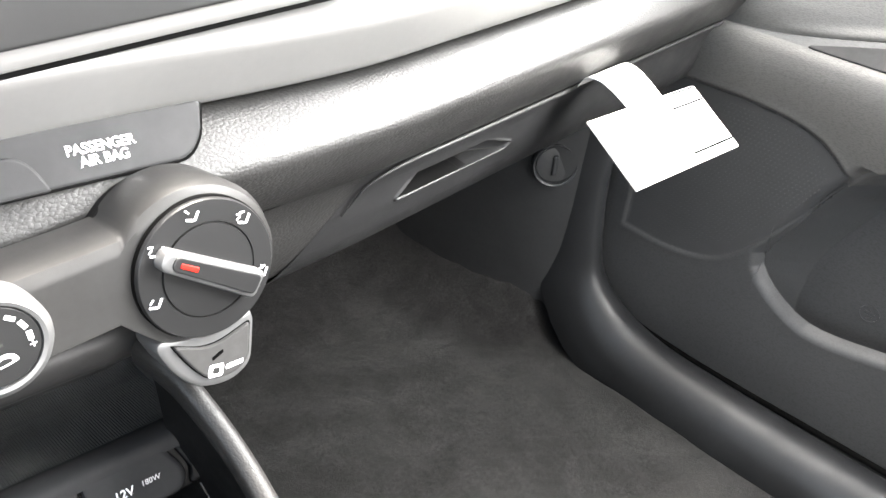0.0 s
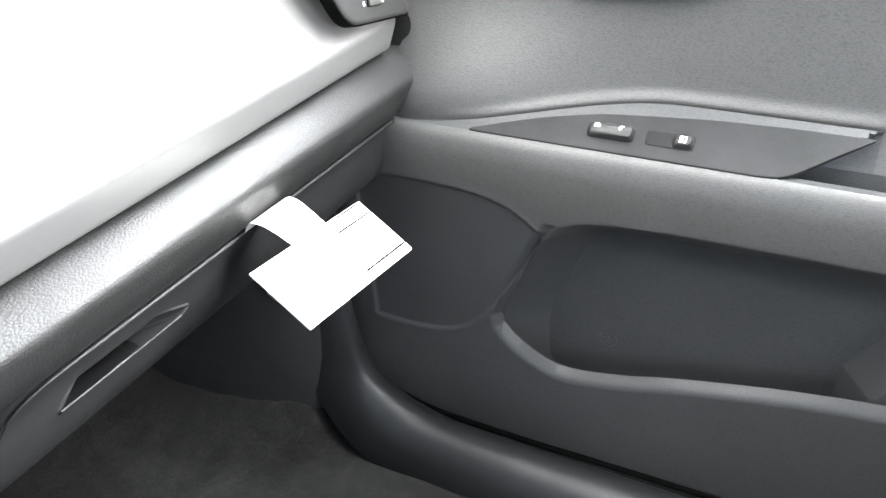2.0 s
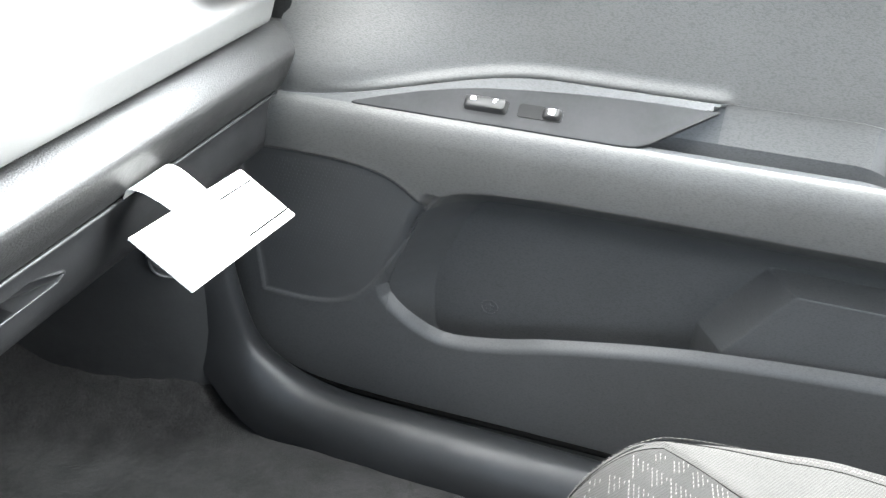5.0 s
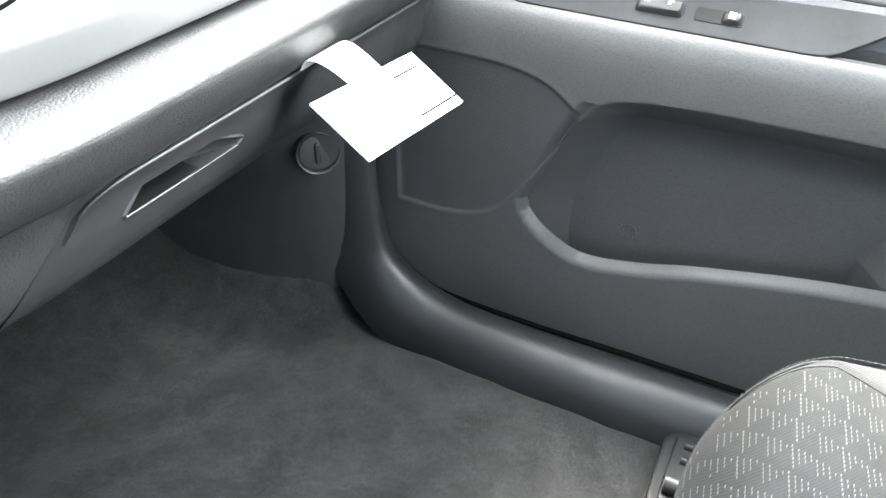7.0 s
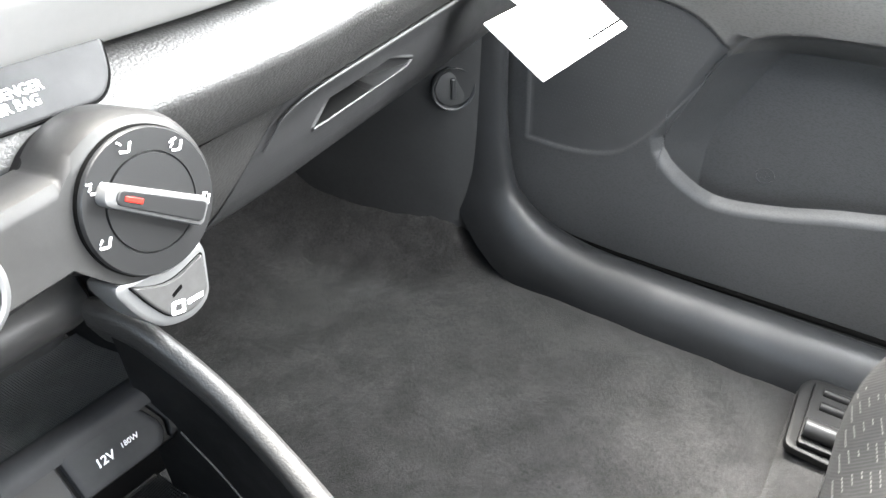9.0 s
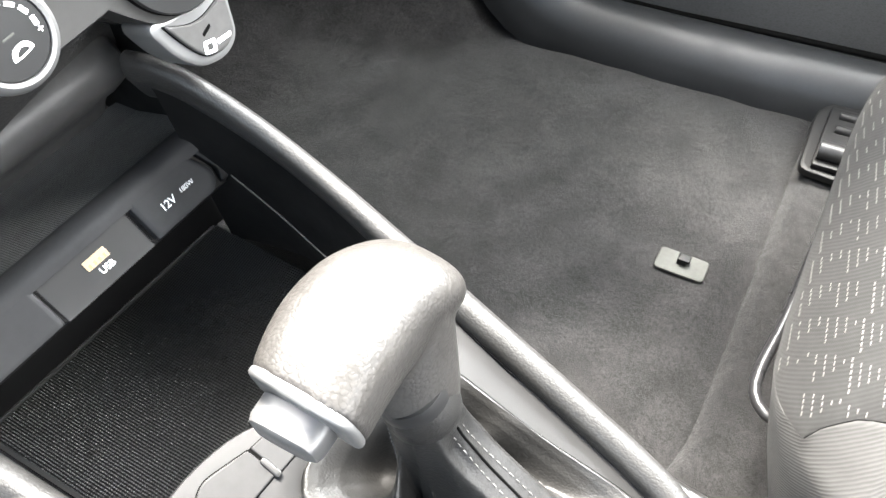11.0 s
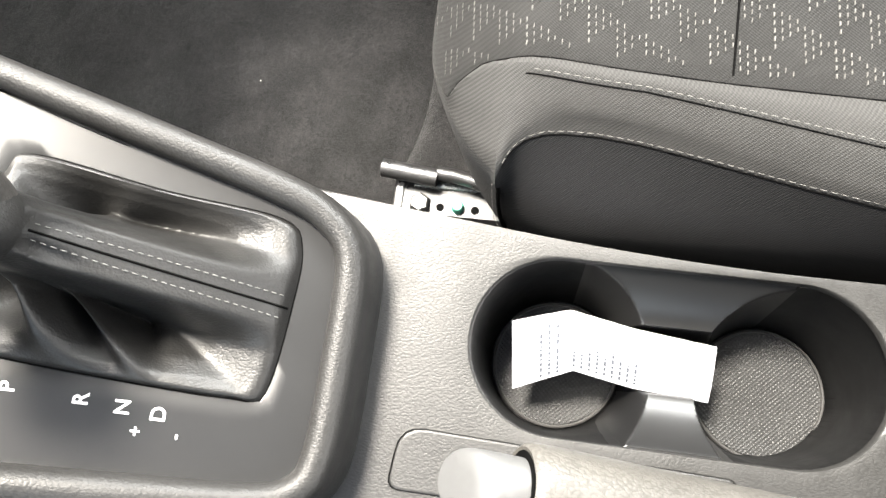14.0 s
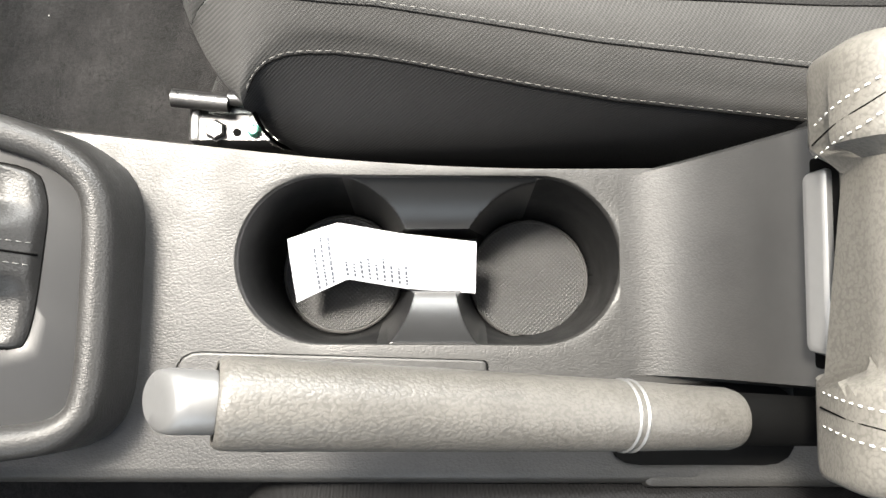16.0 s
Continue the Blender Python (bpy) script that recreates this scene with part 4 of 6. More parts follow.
for k in (-1, 1):
    part("print_bar", slab(rounded([(-0.0045, -0.0012), (0.0045, -0.0012), (0.0045, 0.0012), (-0.0045, 0.0012)], 0.0004), 0.0003, 0.0001), M_CLIP, lock, m=panel_m(-0.0282, 0.2015 + 0.0019 * k, 0.0011))
part("key_slot", slab(rounded([(-0.0022, -0.0010), (0.0022, -0.0010), (0.0022, 0.0010), (-0.0022, 0.0010)], 0.0004), 0.0004, 0.0001), M_SEAM, lock, m=panel_m(-0.0300, 0.1955, 0.0009))
# blank cover at the front of the panel, in two halves with a round-ended tab between them
cov_a = rounded([(-0.0478, 0.2215), (-0.0430, 0.2185), (-0.0128, 0.2150), (-0.0112, 0.2300), (-0.0330, 0.2385), (-0.0440, 0.2315)], [0.003, 0.003, 0.001, 0.001, 0.008, 0.006])
cov_b = rounded([(-0.0116, 0.2140), (0.0200, 0.2098), (0.0215, 0.2125), (0.004, 0.2265), (-0.0098, 0.2295)], [0.001, 0.002, 0.002, 0.008, 0.001])
for o in (cov_a, cov_b):
    q = to_panel(o)
    part("cover_gap", slab(q + (q - q.mean(0)) * 0.05, 0.0004, 0.0001, m=PANEL), M_SEAM, panel)
    part("blank_cover", slab(q, 0.0012, 0.0006, m=PANEL), M_PLATE, panel)
for x, y in ((-0.0120, 0.2180), (0.0175, 0.2130)):
    part("cover_tab", slab(rounded([(-0.0016, -0.0055), (0.0016, -0.0055), (0.0016, 0.0055), (-0.0016, 0.0055)], 0.0015), 0.0022, 0.001), M_SATIN, panel, m=panel_m(x, y, 0.0004, -8))

# padded rail that runs round the shifter panel
rail_path = spline([(0.1095, 0.3735, 0.3860), (0.1120, 0.3620, 0.3848), (0.1160, 0.343, 0.3770), (0.1190, 0.312, 0.3580), (0.1165, 0.275, 0.3390), (0.1085, 0.235, 0.3245), (0.0935, 0.175, 0.3070), (0.0790, 0.115, 0.2890), (0.0705, 0.082, 0.2792), (0.0620, 0.062, 0.2735), (0.044, 0.0475, 0.2700), (0.0, 0.0465, 0.2690),
                    (-0.045, 0.0485, 0.2700), (-0.0605, 0.056, 0.2725), (-0.0665, 0.076, 0.2785), (-0.0680, 0.13, 0.2955), (-0.0690, 0.20, 0.316), (-0.0690, 0.30, 0.346), (-0.0690, 0.42, 0.380)], 150)
rail_sec = spline([(-0.0085, -0.006), (-0.0082, 0.001), (-0.0062, 0.0052), (-0.001, 0.0072), (0.0045, 0.0062), (0.0082, 0.0025), (0.0095, -0.003), (0.0105, -0.012), (0.0115, -0.040), (0.004, -0.040), (-0.0075, -0.014)], 30, closed=True) * np.array([0.84, 0.9])
# the rail thins out towards its front end
slim = 1.0 - step(np.arange(150.0), 16.0, 44.0)
part("padded_rail", tube(rail_path, -rail_sec * np.array([1, -1]), scale=1.0 - 0.26 * slim), M_RAIL, console, "padded grained rail round the shifter panel")
# outer and inner side walls below the rail
right = rail_path[:62] + np.c_[-0.0030 * slim[:62], np.zeros(62), np.zeros(62)]
part("side_wall", loft([right + (0.0080, 0, -0.012), right + (0.010, 0, -0.05), np.c_[right[:, 0] + 0.016, right[:, 1], np.full(62, 0.10)], np.c_[right[:, 0] + 0.020, right[:, 1], np.full(62, -0.002)]]), M_PAD, console)
left = rail_path[112:]
part("side_wall", loft([left + (-0.0080, 0, -0.012), left + (-0.010, 0, -0.05), np.c_[left[:, 0] - 0.014, left[:, 1], np.full(len(left), -0.002)]]), M_PAD, console)

# storage bin in front of the shifter
wall = rail_path[2:44]
thin = slim[2:44]


def wall_row(base, more, z):
    return np.c_[wall[:, 0] + base + more * thin, wall[:, 1], z]


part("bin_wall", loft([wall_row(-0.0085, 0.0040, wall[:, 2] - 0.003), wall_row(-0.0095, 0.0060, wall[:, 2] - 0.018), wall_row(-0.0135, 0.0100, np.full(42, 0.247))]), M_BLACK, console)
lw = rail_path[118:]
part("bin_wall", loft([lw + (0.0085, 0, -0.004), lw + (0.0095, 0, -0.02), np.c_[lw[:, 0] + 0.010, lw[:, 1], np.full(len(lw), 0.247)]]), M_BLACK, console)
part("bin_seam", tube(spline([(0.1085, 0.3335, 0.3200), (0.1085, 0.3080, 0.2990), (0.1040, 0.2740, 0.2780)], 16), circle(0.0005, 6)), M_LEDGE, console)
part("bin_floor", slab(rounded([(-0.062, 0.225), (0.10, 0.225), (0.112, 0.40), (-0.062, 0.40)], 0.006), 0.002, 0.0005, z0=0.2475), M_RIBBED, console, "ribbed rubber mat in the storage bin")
front_m = axes((0.022, 0.3915, 0.2495), (1, -0.15, 0), (0, 0, 1))
# black instead of grey: the bar's shadow is in the colour
part("bin_front", block(-0.085, 0.0965, -0.002, 0.006, 0.0, 0.066, 0.0015), M_BLACK, console, m=front_m)
part("bin_front_edge", block(-0.085, 0.0875, -0.0035, -0.0020, 0.0005, 0.0030, 0.0006), M_GREY, console, m=front_m)

# power socket bar: a sloping face with two blocks and a recessed charging port between
BAR = axes((0.062, 0.3565, 0.3215), (1, -0.14, 0), (-0.106, -0.762, 0.640)) @ Matrix.Translation((-0.007, 0, 0))


def swing(x):
    """The console's front swings back a little towards the passenger."""
    return -0.14 * (np.asarray(x) - 0.062)



bar = part("socket_bar", join(slab(rounded([(-0.118, -0.0150), (0.066, -0.0150), (0.070, -0.004), (0.060, 0.0165), (-0.118, 0.0165)], [0.002, 0.010, 0.008, 0.010, 0.002]), 0.026, 0.003, m=BAR @ Matrix.Translation((0, 0, -0.031)))), M_BLACK, console, "sloping black bar with charging sockets")
block_a = part("socket_cover", slab(rounded([(0.0065, -0.0135), (0.0500, -0.0135), (0.0545, -0.0040), (0.0460, 0.0150), (0.0065, 0.0150)], [0.002, 0.005, 0.005, 0.006, 0.002]), 0.0075, 0.0022, m=BAR @ Matrix.Translation((0, 0, -0.0055))), M_PLATE, bar, "smooth cover of the power socket")
part("end_block", slab(rounded([(0.0535, -0.0135), (0.066, -0.0125), (0.0735, -0.002), (0.066, 0.0150), (0.0500, 0.0160), (0.0565, -0.004)], 0.003), 0.007, 0.003, m=BAR @ Matrix.Translation((0, 0, -0.007))), M_BLACK, bar)
part("socket_cover", slab(rounded([(-0.105, -0.0135), (-0.054, -0.0135), (-0.054, 0.0150), (-0.105, 0.0150)], 0.003), 0.0075, 0.0022, m=BAR @ Matrix.Translation((0, 0, -0.0055))), M_PLATE, bar)
usb_face = part("charging_panel", slab(rounded([(-0.0525, -0.0145), (0.0045, -0.0145), (0.0045, 0.0085), (-0.0525, 0.0085)], 0.0012), 0.0024, 0.0006, m=BAR @ Matrix.Translation((0, 0, -0.0058))), M_SATIN, bar, "recessed charging port panel")
part("top_lip", slab(rounded([(-0.0525, 0.0095), (0.0045, 0.0095), (0.0045, 0.0150), (-0.0525, 0.0150)], 0.0012), 0.0018, 0.0006, m=BAR @ Matrix.Translation((0, 0, -0.0058))), M_SATIN, bar)
port = part("port", slab(rounded([(-0.0068, -0.0028), (0.0068, -0.0028), (0.0068, 0.0028), (-0.0068, 0.0028)], 0.0006), 0.0008, 0.0002, m=BAR @ Matrix.Translation((-0.0220, 0.0005, -0.0035))), M_TAN, usb_face, "tan charging port tongue")
for k in range(4):
    part("contact", slab(rounded([(-0.0007, -0.0011), (0.0007, -0.0011), (0.0007, 0.0011), (-0.0007, 0.0011)], 0.0002), 0.0004, 0.0001, m=BAR @ Matrix.Translation((-0.0265 + 0.003 * k, -0.0006, -0.0029))), M_ORANGE, port)
part("letters", lettering("USB", 0.0050, BAR @ Matrix.Translation((-0.0205, -0.0062, -0.0034)), bold=0.0001), M_PRINT, usb_face)
part("letters", lettering("12V", 0.0060, BAR @ Matrix.Translation((0.0230, -0.0020, 0.0020)), shear=0.1, bold=0.0001), M_PRINT, block_a)
part("letters", lettering("180W", 0.0038, BAR @ Matrix.Translation((0.0365, -0.0012, 0.0020)), shear=0.1), M_PRINT, block_a)

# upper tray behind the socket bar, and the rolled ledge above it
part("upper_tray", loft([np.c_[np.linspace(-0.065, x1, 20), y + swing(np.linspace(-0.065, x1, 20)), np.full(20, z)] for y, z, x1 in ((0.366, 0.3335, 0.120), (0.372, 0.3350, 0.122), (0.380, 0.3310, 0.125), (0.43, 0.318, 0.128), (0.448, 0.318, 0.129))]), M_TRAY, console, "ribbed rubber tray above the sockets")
part("bar_lip", loft([np.c_[np.linspace(-0.065, 0.1125, 20), y + swing(np.linspace(-0.065, 0.1125, 20)), np.full(20, z)] for y, z in spline([(0.3605, 0.3290), (0.3640, 0.3345), (0.3700, 0.3365), (0.3775, 0.3350), (0.3805, 0.3308)], 14)]), M_PLATE, bar, "smooth upper lip of the bar")
ledge = spline([(0.446, 0.318), (0.438, 0.330), (0.424, 0.343), (0.412, 0.352), (0.402, 0.362), (0.398, 0.372), (0.402, 0.382), (0.414, 0.388)], 24)
part("rolled_ledge", loft([np.c_[np.full(24, x), ledge + np.array([(s + float(swing(x)), 0)])] for x, s in ((-0.066, 0.0), (0.06, 0.0), (0.112, 0.0), (0.119, 0.002), (0.1225, 0.008), (0.125, 0.03))]), M_LEDGE, console, "rolled grey ledge over the tray")
part("tray_side", loft([np.c_[np.full(12, 0.1265), np.linspace(0.36, 0.46, 12), np.full(12, z)] for z in (0.31, 0.40)]), M_BLACK, console)

# ---------------------------------------------------------------- gear lever
lever = thing("gear_lever", (0.02, 0.14, 0.28), "leather gear lever with silver button and stitched boot", "gear lever")
NECK = np.array([0.0285, 0.1630, 0.3555])


SEAM_A = -1.62


def boot(theta, s):
    """The gathered boot: ring at s = 0, neck at s = 1, with a stitched ridge falling from the neck to the ring's rear."""
    ring = radial(boot_ring, BOOT_C, np.mod(theta.ravel(), 2 * np.pi)).reshape(*theta.shape, 2)
    ct, st = np.cos(theta), np.sin(theta)
    pull = np.interp(s, [0, 0.08, 0.25, 0.5, 0.75, 0.9, 1.0], [0, 0.035, 0.22, 0.52, 0.82, 0.95, 1.0])
    nx, ny = NECK[0] + 0.0142 * ct, NECK[1] + 0.0138 * st
    x = ring[..., 0] * (1 - pull) + nx * pull
    y = ring[..., 1] * (1 - pull) + ny * pull
    rise = np.interp(s, [0, 0.04, 0.10, 0.20, 0.35, 0.5, 0.65, 0.78, 0.88, 0.95, 1.0], [0.0, 0.0028, 0.0046, 0.0042, 0.0008, -0.0060, -0.0145, -0.0190, -0.006, 0.030, 0.060])
    mid = np.sin(np.pi * np.clip(s, 0, 1))**1.2

    def ang(a, w):
        d = np.mod(theta - a + np.pi, 2 * np.pi) - np.pi
        return np.exp(-(d / w)**2)
    straight = np.interp(s, [0, 0.04, 0.10, 0.5, 1.0], [0.0, 0.0032, 0.0070, 0.0290, 0.060])
    ex, ey = NECK[0] - 0.018, NECK[1] - 0.072
    n = math.hypot(ex, ey)
    off = ((x - 0.018) * ey - (y - 0.072) * ex) / n
    ridge = (1 - step(np.abs(off), 0.0085, 0.0230)) * (y < NECK[1] - 0.004)
    tent = np.clip(np.maximum(ridge, 0.75 * ang(2.75, 0.30) + 0.45 * ang(1.1, 0.40) + 0.5 * ang(-2.75, 0.16)), 0, 1)
    z = slope(y) + rise + (straight - rise) * tent * 0.95
    z = z - mid * (1 - tent) * (0.007 * ang(-0.70, 0.5) + 0.006 * ang(-2.30, 0.4) + 0.009 * ang(0.45, 0.36) + 0.006 * ang(1.95, 0.30))
    crease = np.sin(theta * 7 + 4 * s) * 0.0004 + np.sin(theta * 4 - 9 * s + 1.3) * 0.0007 - 0.0042 * ang(-2.55 + 0.5 * (s - 0.4), 0.10) + 0.0022 * ang(-2.32 + 0.5 * (s - 0.4), 0.12)
    z = z + crease * mid * (1 - 0.7 * ridge) + 0.0015 * step(s, 0.70, 0.85) * (1 - step(s, 0.93, 1.0)) * np.sin(theta * 11 + 1.0)
    z = np.maximum(z, slope(y) - 0.036)
    z = np.where(s > 0.98, NECK[2] + 0.002, z)
    return x, y, z


th = np.linspace(0, 2 * np.pi, 241)
gaiter = part("boot", sheet(th, np.r_[np.linspace(0, 0.12, 8), np.linspace(0.15, 1, 40)], boot), M_LEATHER, lever, "gathered black leather boot with pale stitching")
for side in (-1, 1):
    s = np.linspace(0.06, 0.95, 90)
    q = np.stack(boot(SEAM_A + side * (0.075 + 0.14 * s**2), s), 1)
    part("stitching", stitches(q, (0, -0.3, 0.95), 0.0025, 0.0014, 0.00026, 0.0002), M_STITCH, gaiter)
s = np.linspace(0.03, 0.95, 90)
q = np.stack(boot(np.full(90, SEAM_A), s), 1) + (0, 0, 0.0002)
part("seam", tube(q, circle(0.0006, 6), up=(1, 0, 0)), M_SEAM, gaiter)
for off in (2.2, 2.45):
    s = np.linspace(0.72, 0.97, 30)
    part("stitching", stitches(np.stack(boot(np.full(30, off), s), 1), (-0.7, 0.3, 0.6), 0.0025, 0.0014, 0.00026, 0.0002), M_STITCH, gaiter)

# stem, collar and knob
axis = Vector((0.0, 0.30, 0.95)).normalized()
stem_m = axes(tuple(NECK), (1, 0, 0), tuple(axis))
part("collar", turned([(0.0145, -0.006), (0.0152, -0.002), (0.0149, 0.003), (0.0142, 0.006)], 40, stem_m), M_LEATHER, lever)
part("stem", turned([(0.0138, 0.003), (0.0143, 0.006), (0.0144, 0.010), (0.0138, 0.012)], 40, stem_m), M_SATIN, lever, "smooth dark stem under the knob")
def knob_sections():
    """Rounded sections from the driver's end, squared off at the cap, to the passenger's end."""
    stations = [(-0.0020, 0.1815, 0.3960, 0.0215, 0.0180), (0.010, 0.1832, 0.3965, 0.0230, 0.0202), (0.025, 0.1845, 0.3955, 0.0243, 0.0216), (0.042, 0.1840, 0.3930, 0.0242, 0.0214),
                (0.056, 0.1812, 0.3890, 0.0225, 0.0195), (0.065, 0.1790, 0.3860, 0.0190, 0.0160), (0.0705, 0.1775, 0.3840, 0.0130, 0.0108), (0.0728, 0.177, 0.3832, 0.0050, 0.0040)]
    curve = spline(stations, 30)
    out = []
    a = np.linspace(0, 2 * np.pi, 56, endpoint=False)
    for k, (x, y, z, w, h) in enumerate(curve):
        c, s = np.cos(a), np.sin(a)
        square = 0.64 + 0.22 * min(1.0, k / 12)
        py = y + w * np.sign(c) * np.abs(c)**square
        pz = z + h * np.sign(s) * np.abs(s)**square * np.where(s < 0, 0.75, 1.0)
        out.append(np.stack([x + 0.0012 * (py - y) / w - 0.002 * s, py, pz], 1))
    return out


def knob_stem():
    """The flared foot of the knob, widening into its underside."""
    rows_ = []
    a = np.linspace(0, 2 * np.pi, 48, endpoint=False)
    for t in np.linspace(0, 1, 14):
        c = np.array([0.0295, 0.1640, 0.3585]) * (1 - t) + np.array([0.0455, 0.1815, 0.3910]) * t
        r = 0.0148 + 0.0080 * t**0.8
        rows_.append(np.stack([c[0] + r * 1.05 * np.cos(a), c[1] + r * np.sin(a), c[2] + (0.005 * np.sin(a) - 0.005 * np.cos(a)) * (1 - t)], 1))
    return loft(rows_, close=True, cap0=True, cap1=True)


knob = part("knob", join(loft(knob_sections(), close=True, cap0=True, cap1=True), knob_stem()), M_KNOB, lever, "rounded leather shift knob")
fuse = knob.modifiers.new("fuse", "REMESH")
fuse.mode, fuse.voxel_size, fuse.use_smooth_shade = "VOXEL", 0.0011, True
relax = knob.modifiers.new("relax", "SMOOTH")
relax.factor, relax.iterations = 0.5, 16
first = knob_sections()[0]
mid = first.mean(0)
ring_rows = []
for off, grow in ((0.0010, 0.96), (-0.0002, 0.995), (-0.0018, 0.99), (-0.0026, 0.96), (-0.0030, 0.92)):
    q = mid + (first - mid) * grow
    q[:, 0] = first[:, 0] + off
    ring_rows.append(q)
cap = part("silver_cap", loft(ring_rows, close=True, cap0=True, cap1=True), M_SILVER, knob, "satin silver end cap")
btn_rows = []
for off, grow in ((-0.003, 0.66), (-0.0105, 0.65), (-0.0130, 0.60), (-0.0140, 0.48)):
    q = mid + (first - mid) * np.array([1, grow, grow * 0.75]) + (0, 0.0025, -0.005)
    q[:, 0] = mid[0] + off
    btn_rows.append(q)
part("release_button", loft(btn_rows, close=True, cap0=True, cap1=True), M_SILVER, knob, "satin silver release button")

# ---------------------------------------------------------------- handbrake
brake = thing("handbrake", (-0.046, -0.23, 0.24), "grained handbrake lever with a silver release button", "handbrake")
b0, b1 = Vector((-0.0378, -0.0405, 0.3625)), Vector((-0.0530, -0.235, 0.2935))
run_dir = (b1 - b0).normalized()
bm_ = axes(b0, tuple(run_dir.cross(Vector((0, 0, 1)))), tuple(run_dir))
L = (b1 - b0).length
BTN_UP = 1.0 if (bm_.to_3x3() @ Vector((0, 1, 0))).z > 0 else -1.0
grip_rows = []
for z, r in ((-0.0010, 0.0118), (-0.0032, 0.0128), (-0.0036, 0.0140), (-0.0026, 0.0151), (0.0005, 0.0157), (0.008, 0.0158), (0.03, 0.0155), (0.08, 0.0151), (0.140, 0.0144), (0.155, 0.0141), (0.18, 0.0134), (0.205, 0.0130), (0.209, 0.0120), (0.210, 0.0095)):
    c = circle(r, 48)
    grip_rows.append(np.c_[c[:, 0], c[:, 1] * 1.05, np.full(48, z)])
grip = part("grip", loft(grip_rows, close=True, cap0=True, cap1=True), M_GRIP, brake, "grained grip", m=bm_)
btn_rows = []
for d, r in ((0.004, 0.0106), (-0.013, 0.0108), (-0.0180, 0.0108), (-0.0204, 0.0102), (-0.0214, 0.0090), (-0.0216, 0.0044), (-0.0216, 0.0004)):
    c = circle(r, 44)
    slant = 0.55 * step(-d, 0.0, 0.012)
    btn_rows.append(np.c_[c[:, 0], c[:, 1], d + slant * c[:, 1] * BTN_UP])
part("button", loft(btn_rows, close=True, cap0=True, cap1=True), M_SILVER, brake, "satin silver release button with a slanted end", m=bm_)
part("collar_gap", turned([(0.0130, -0.0034), (0.0128, -0.0030), (0.0, -0.0030)], 44, bm_), M_SEAM, brake)
for z in (0.1540, 0.1577):
    rr = 0.0142
    part("silver_ring", turned([(rr, z - 0.0008), (rr + 0.0006, z), (rr, z + 0.0008)], 44, bm_ @ Matrix.Diagonal((1, 1.05, 1, 1))), M_SILVER, brake)
part("parting_line", tube(np.array([bm_ @ Vector((0.0150 - 0.003 * t, -0.004, 0.012 + 0.14 * t)) for t in np.linspace(0, 1, 10)]), circle(0.0004, 6)), M_SEAM, brake)
# the lever behind the grip, coloured black for the slot's shadow
part("lever_end_shaded", turned([(0.0080, 0.194), (0.0112, 0.2085), (0.0108, L + 0.05)], 40, bm_), M_SEAM, brake)

# ---------------------------------------------------------------- armrest box
arm = thing("armrest_box", (0.015, -0.40, 0.26), "padded vinyl armrest box with pale stitching", "armrest")


def arm_row(y, z0, z1, w0, w1, r):
    o = rounded([(w0, z0), (w1, z0), (w1, z1), (w0, z1)], [0.006, 0.006, r, r], 10)
    o = np.vstack([o, o[:1]])
    s = np.r_[0, np.cumsum(np.linalg.norm(np.diff(o, axis=0), axis=1))]
    k = np.linspace(0, s[-1], 140, endpoint=False)
    x, z = np.interp(k, s, o[:, 0]), np.interp(k, s, o[:, 1])
    notch = 0.0125 * step(x, -0.034, -0.028) * (1 - step(x, 0.052, 0.058)) * (1 - step(-y, 0.285, 0.300))
    return np.stack([x, y - notch, z], 1)


rows = []
for k, t in enumerate(np.linspace(0, 1, 9)):
    s = math.sin(t * math.pi / 2)
    rows.append(arm_row(-0.262 - 0.020 * (1 - math.cos(t * math.pi / 2)), 0.318 - 0.012 * s, 0.333 + 0.026 * s, -0.074 + 0.004 - 0.006 * s, 0.094 - 0.004 + 0.010 * s, 0.004 + 0.016 * s))
rows += [arm_row(y, 0.306, z, -0.077, 0.101, 0.022) for y, z in ((-0.30, 0.361), (-0.36, 0.364), (-0.50, 0.366))]
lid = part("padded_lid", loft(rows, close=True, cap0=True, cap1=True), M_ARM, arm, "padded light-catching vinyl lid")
part("box_body", block(-0.066, 0.088, -0.50, -0.290, 0.0, 0.312, 0.01), M_BLACK, arm)


def drape(geo, line):
    """Drop points onto the highest face under them."""
    v, out = np.asarray(geo[0], float), []
    tri = np.array([t for f in geo[1] if len(f) == 4 for t in ((f[0], f[1], f[2]), (f[0], f[2], f[3]))])
    a, b_, c = v[tri[:, 0]], v[tri[:, 1]], v[tri[:, 2]]
    det = (b_[:, 1] - c[:, 1]) * (a[:, 0] - c[:, 0]) + (c[:, 0] - b_[:, 0]) * (a[:, 1] - c[:, 1])
    det = np.where(np.abs(det) < 1e-12, 1e-12, det)
    for x, y in line:
        s = ((b_[:, 1] - c[:, 1]) * (x - c[:, 0]) + (c[:, 0] - b_[:, 0]) * (y - c[:, 1])) / det
        t = ((c[:, 1] - a[:, 1]) * (x - c[:, 0]) + (a[:, 0] - c[:, 0]) * (y - c[:, 1])) / det
        hit = (s >= -1e-6) & (t >= -1e-6) & (s + t <= 1 + 1e-6)
        if hit.any():
            out.append((x, y, float((s * a[:, 2] + t * b_[:, 2] + (1 - s - t) * c[:, 2])[hit].max())))
    return np.array(out)


lid_geo = loft(rows, close=True)


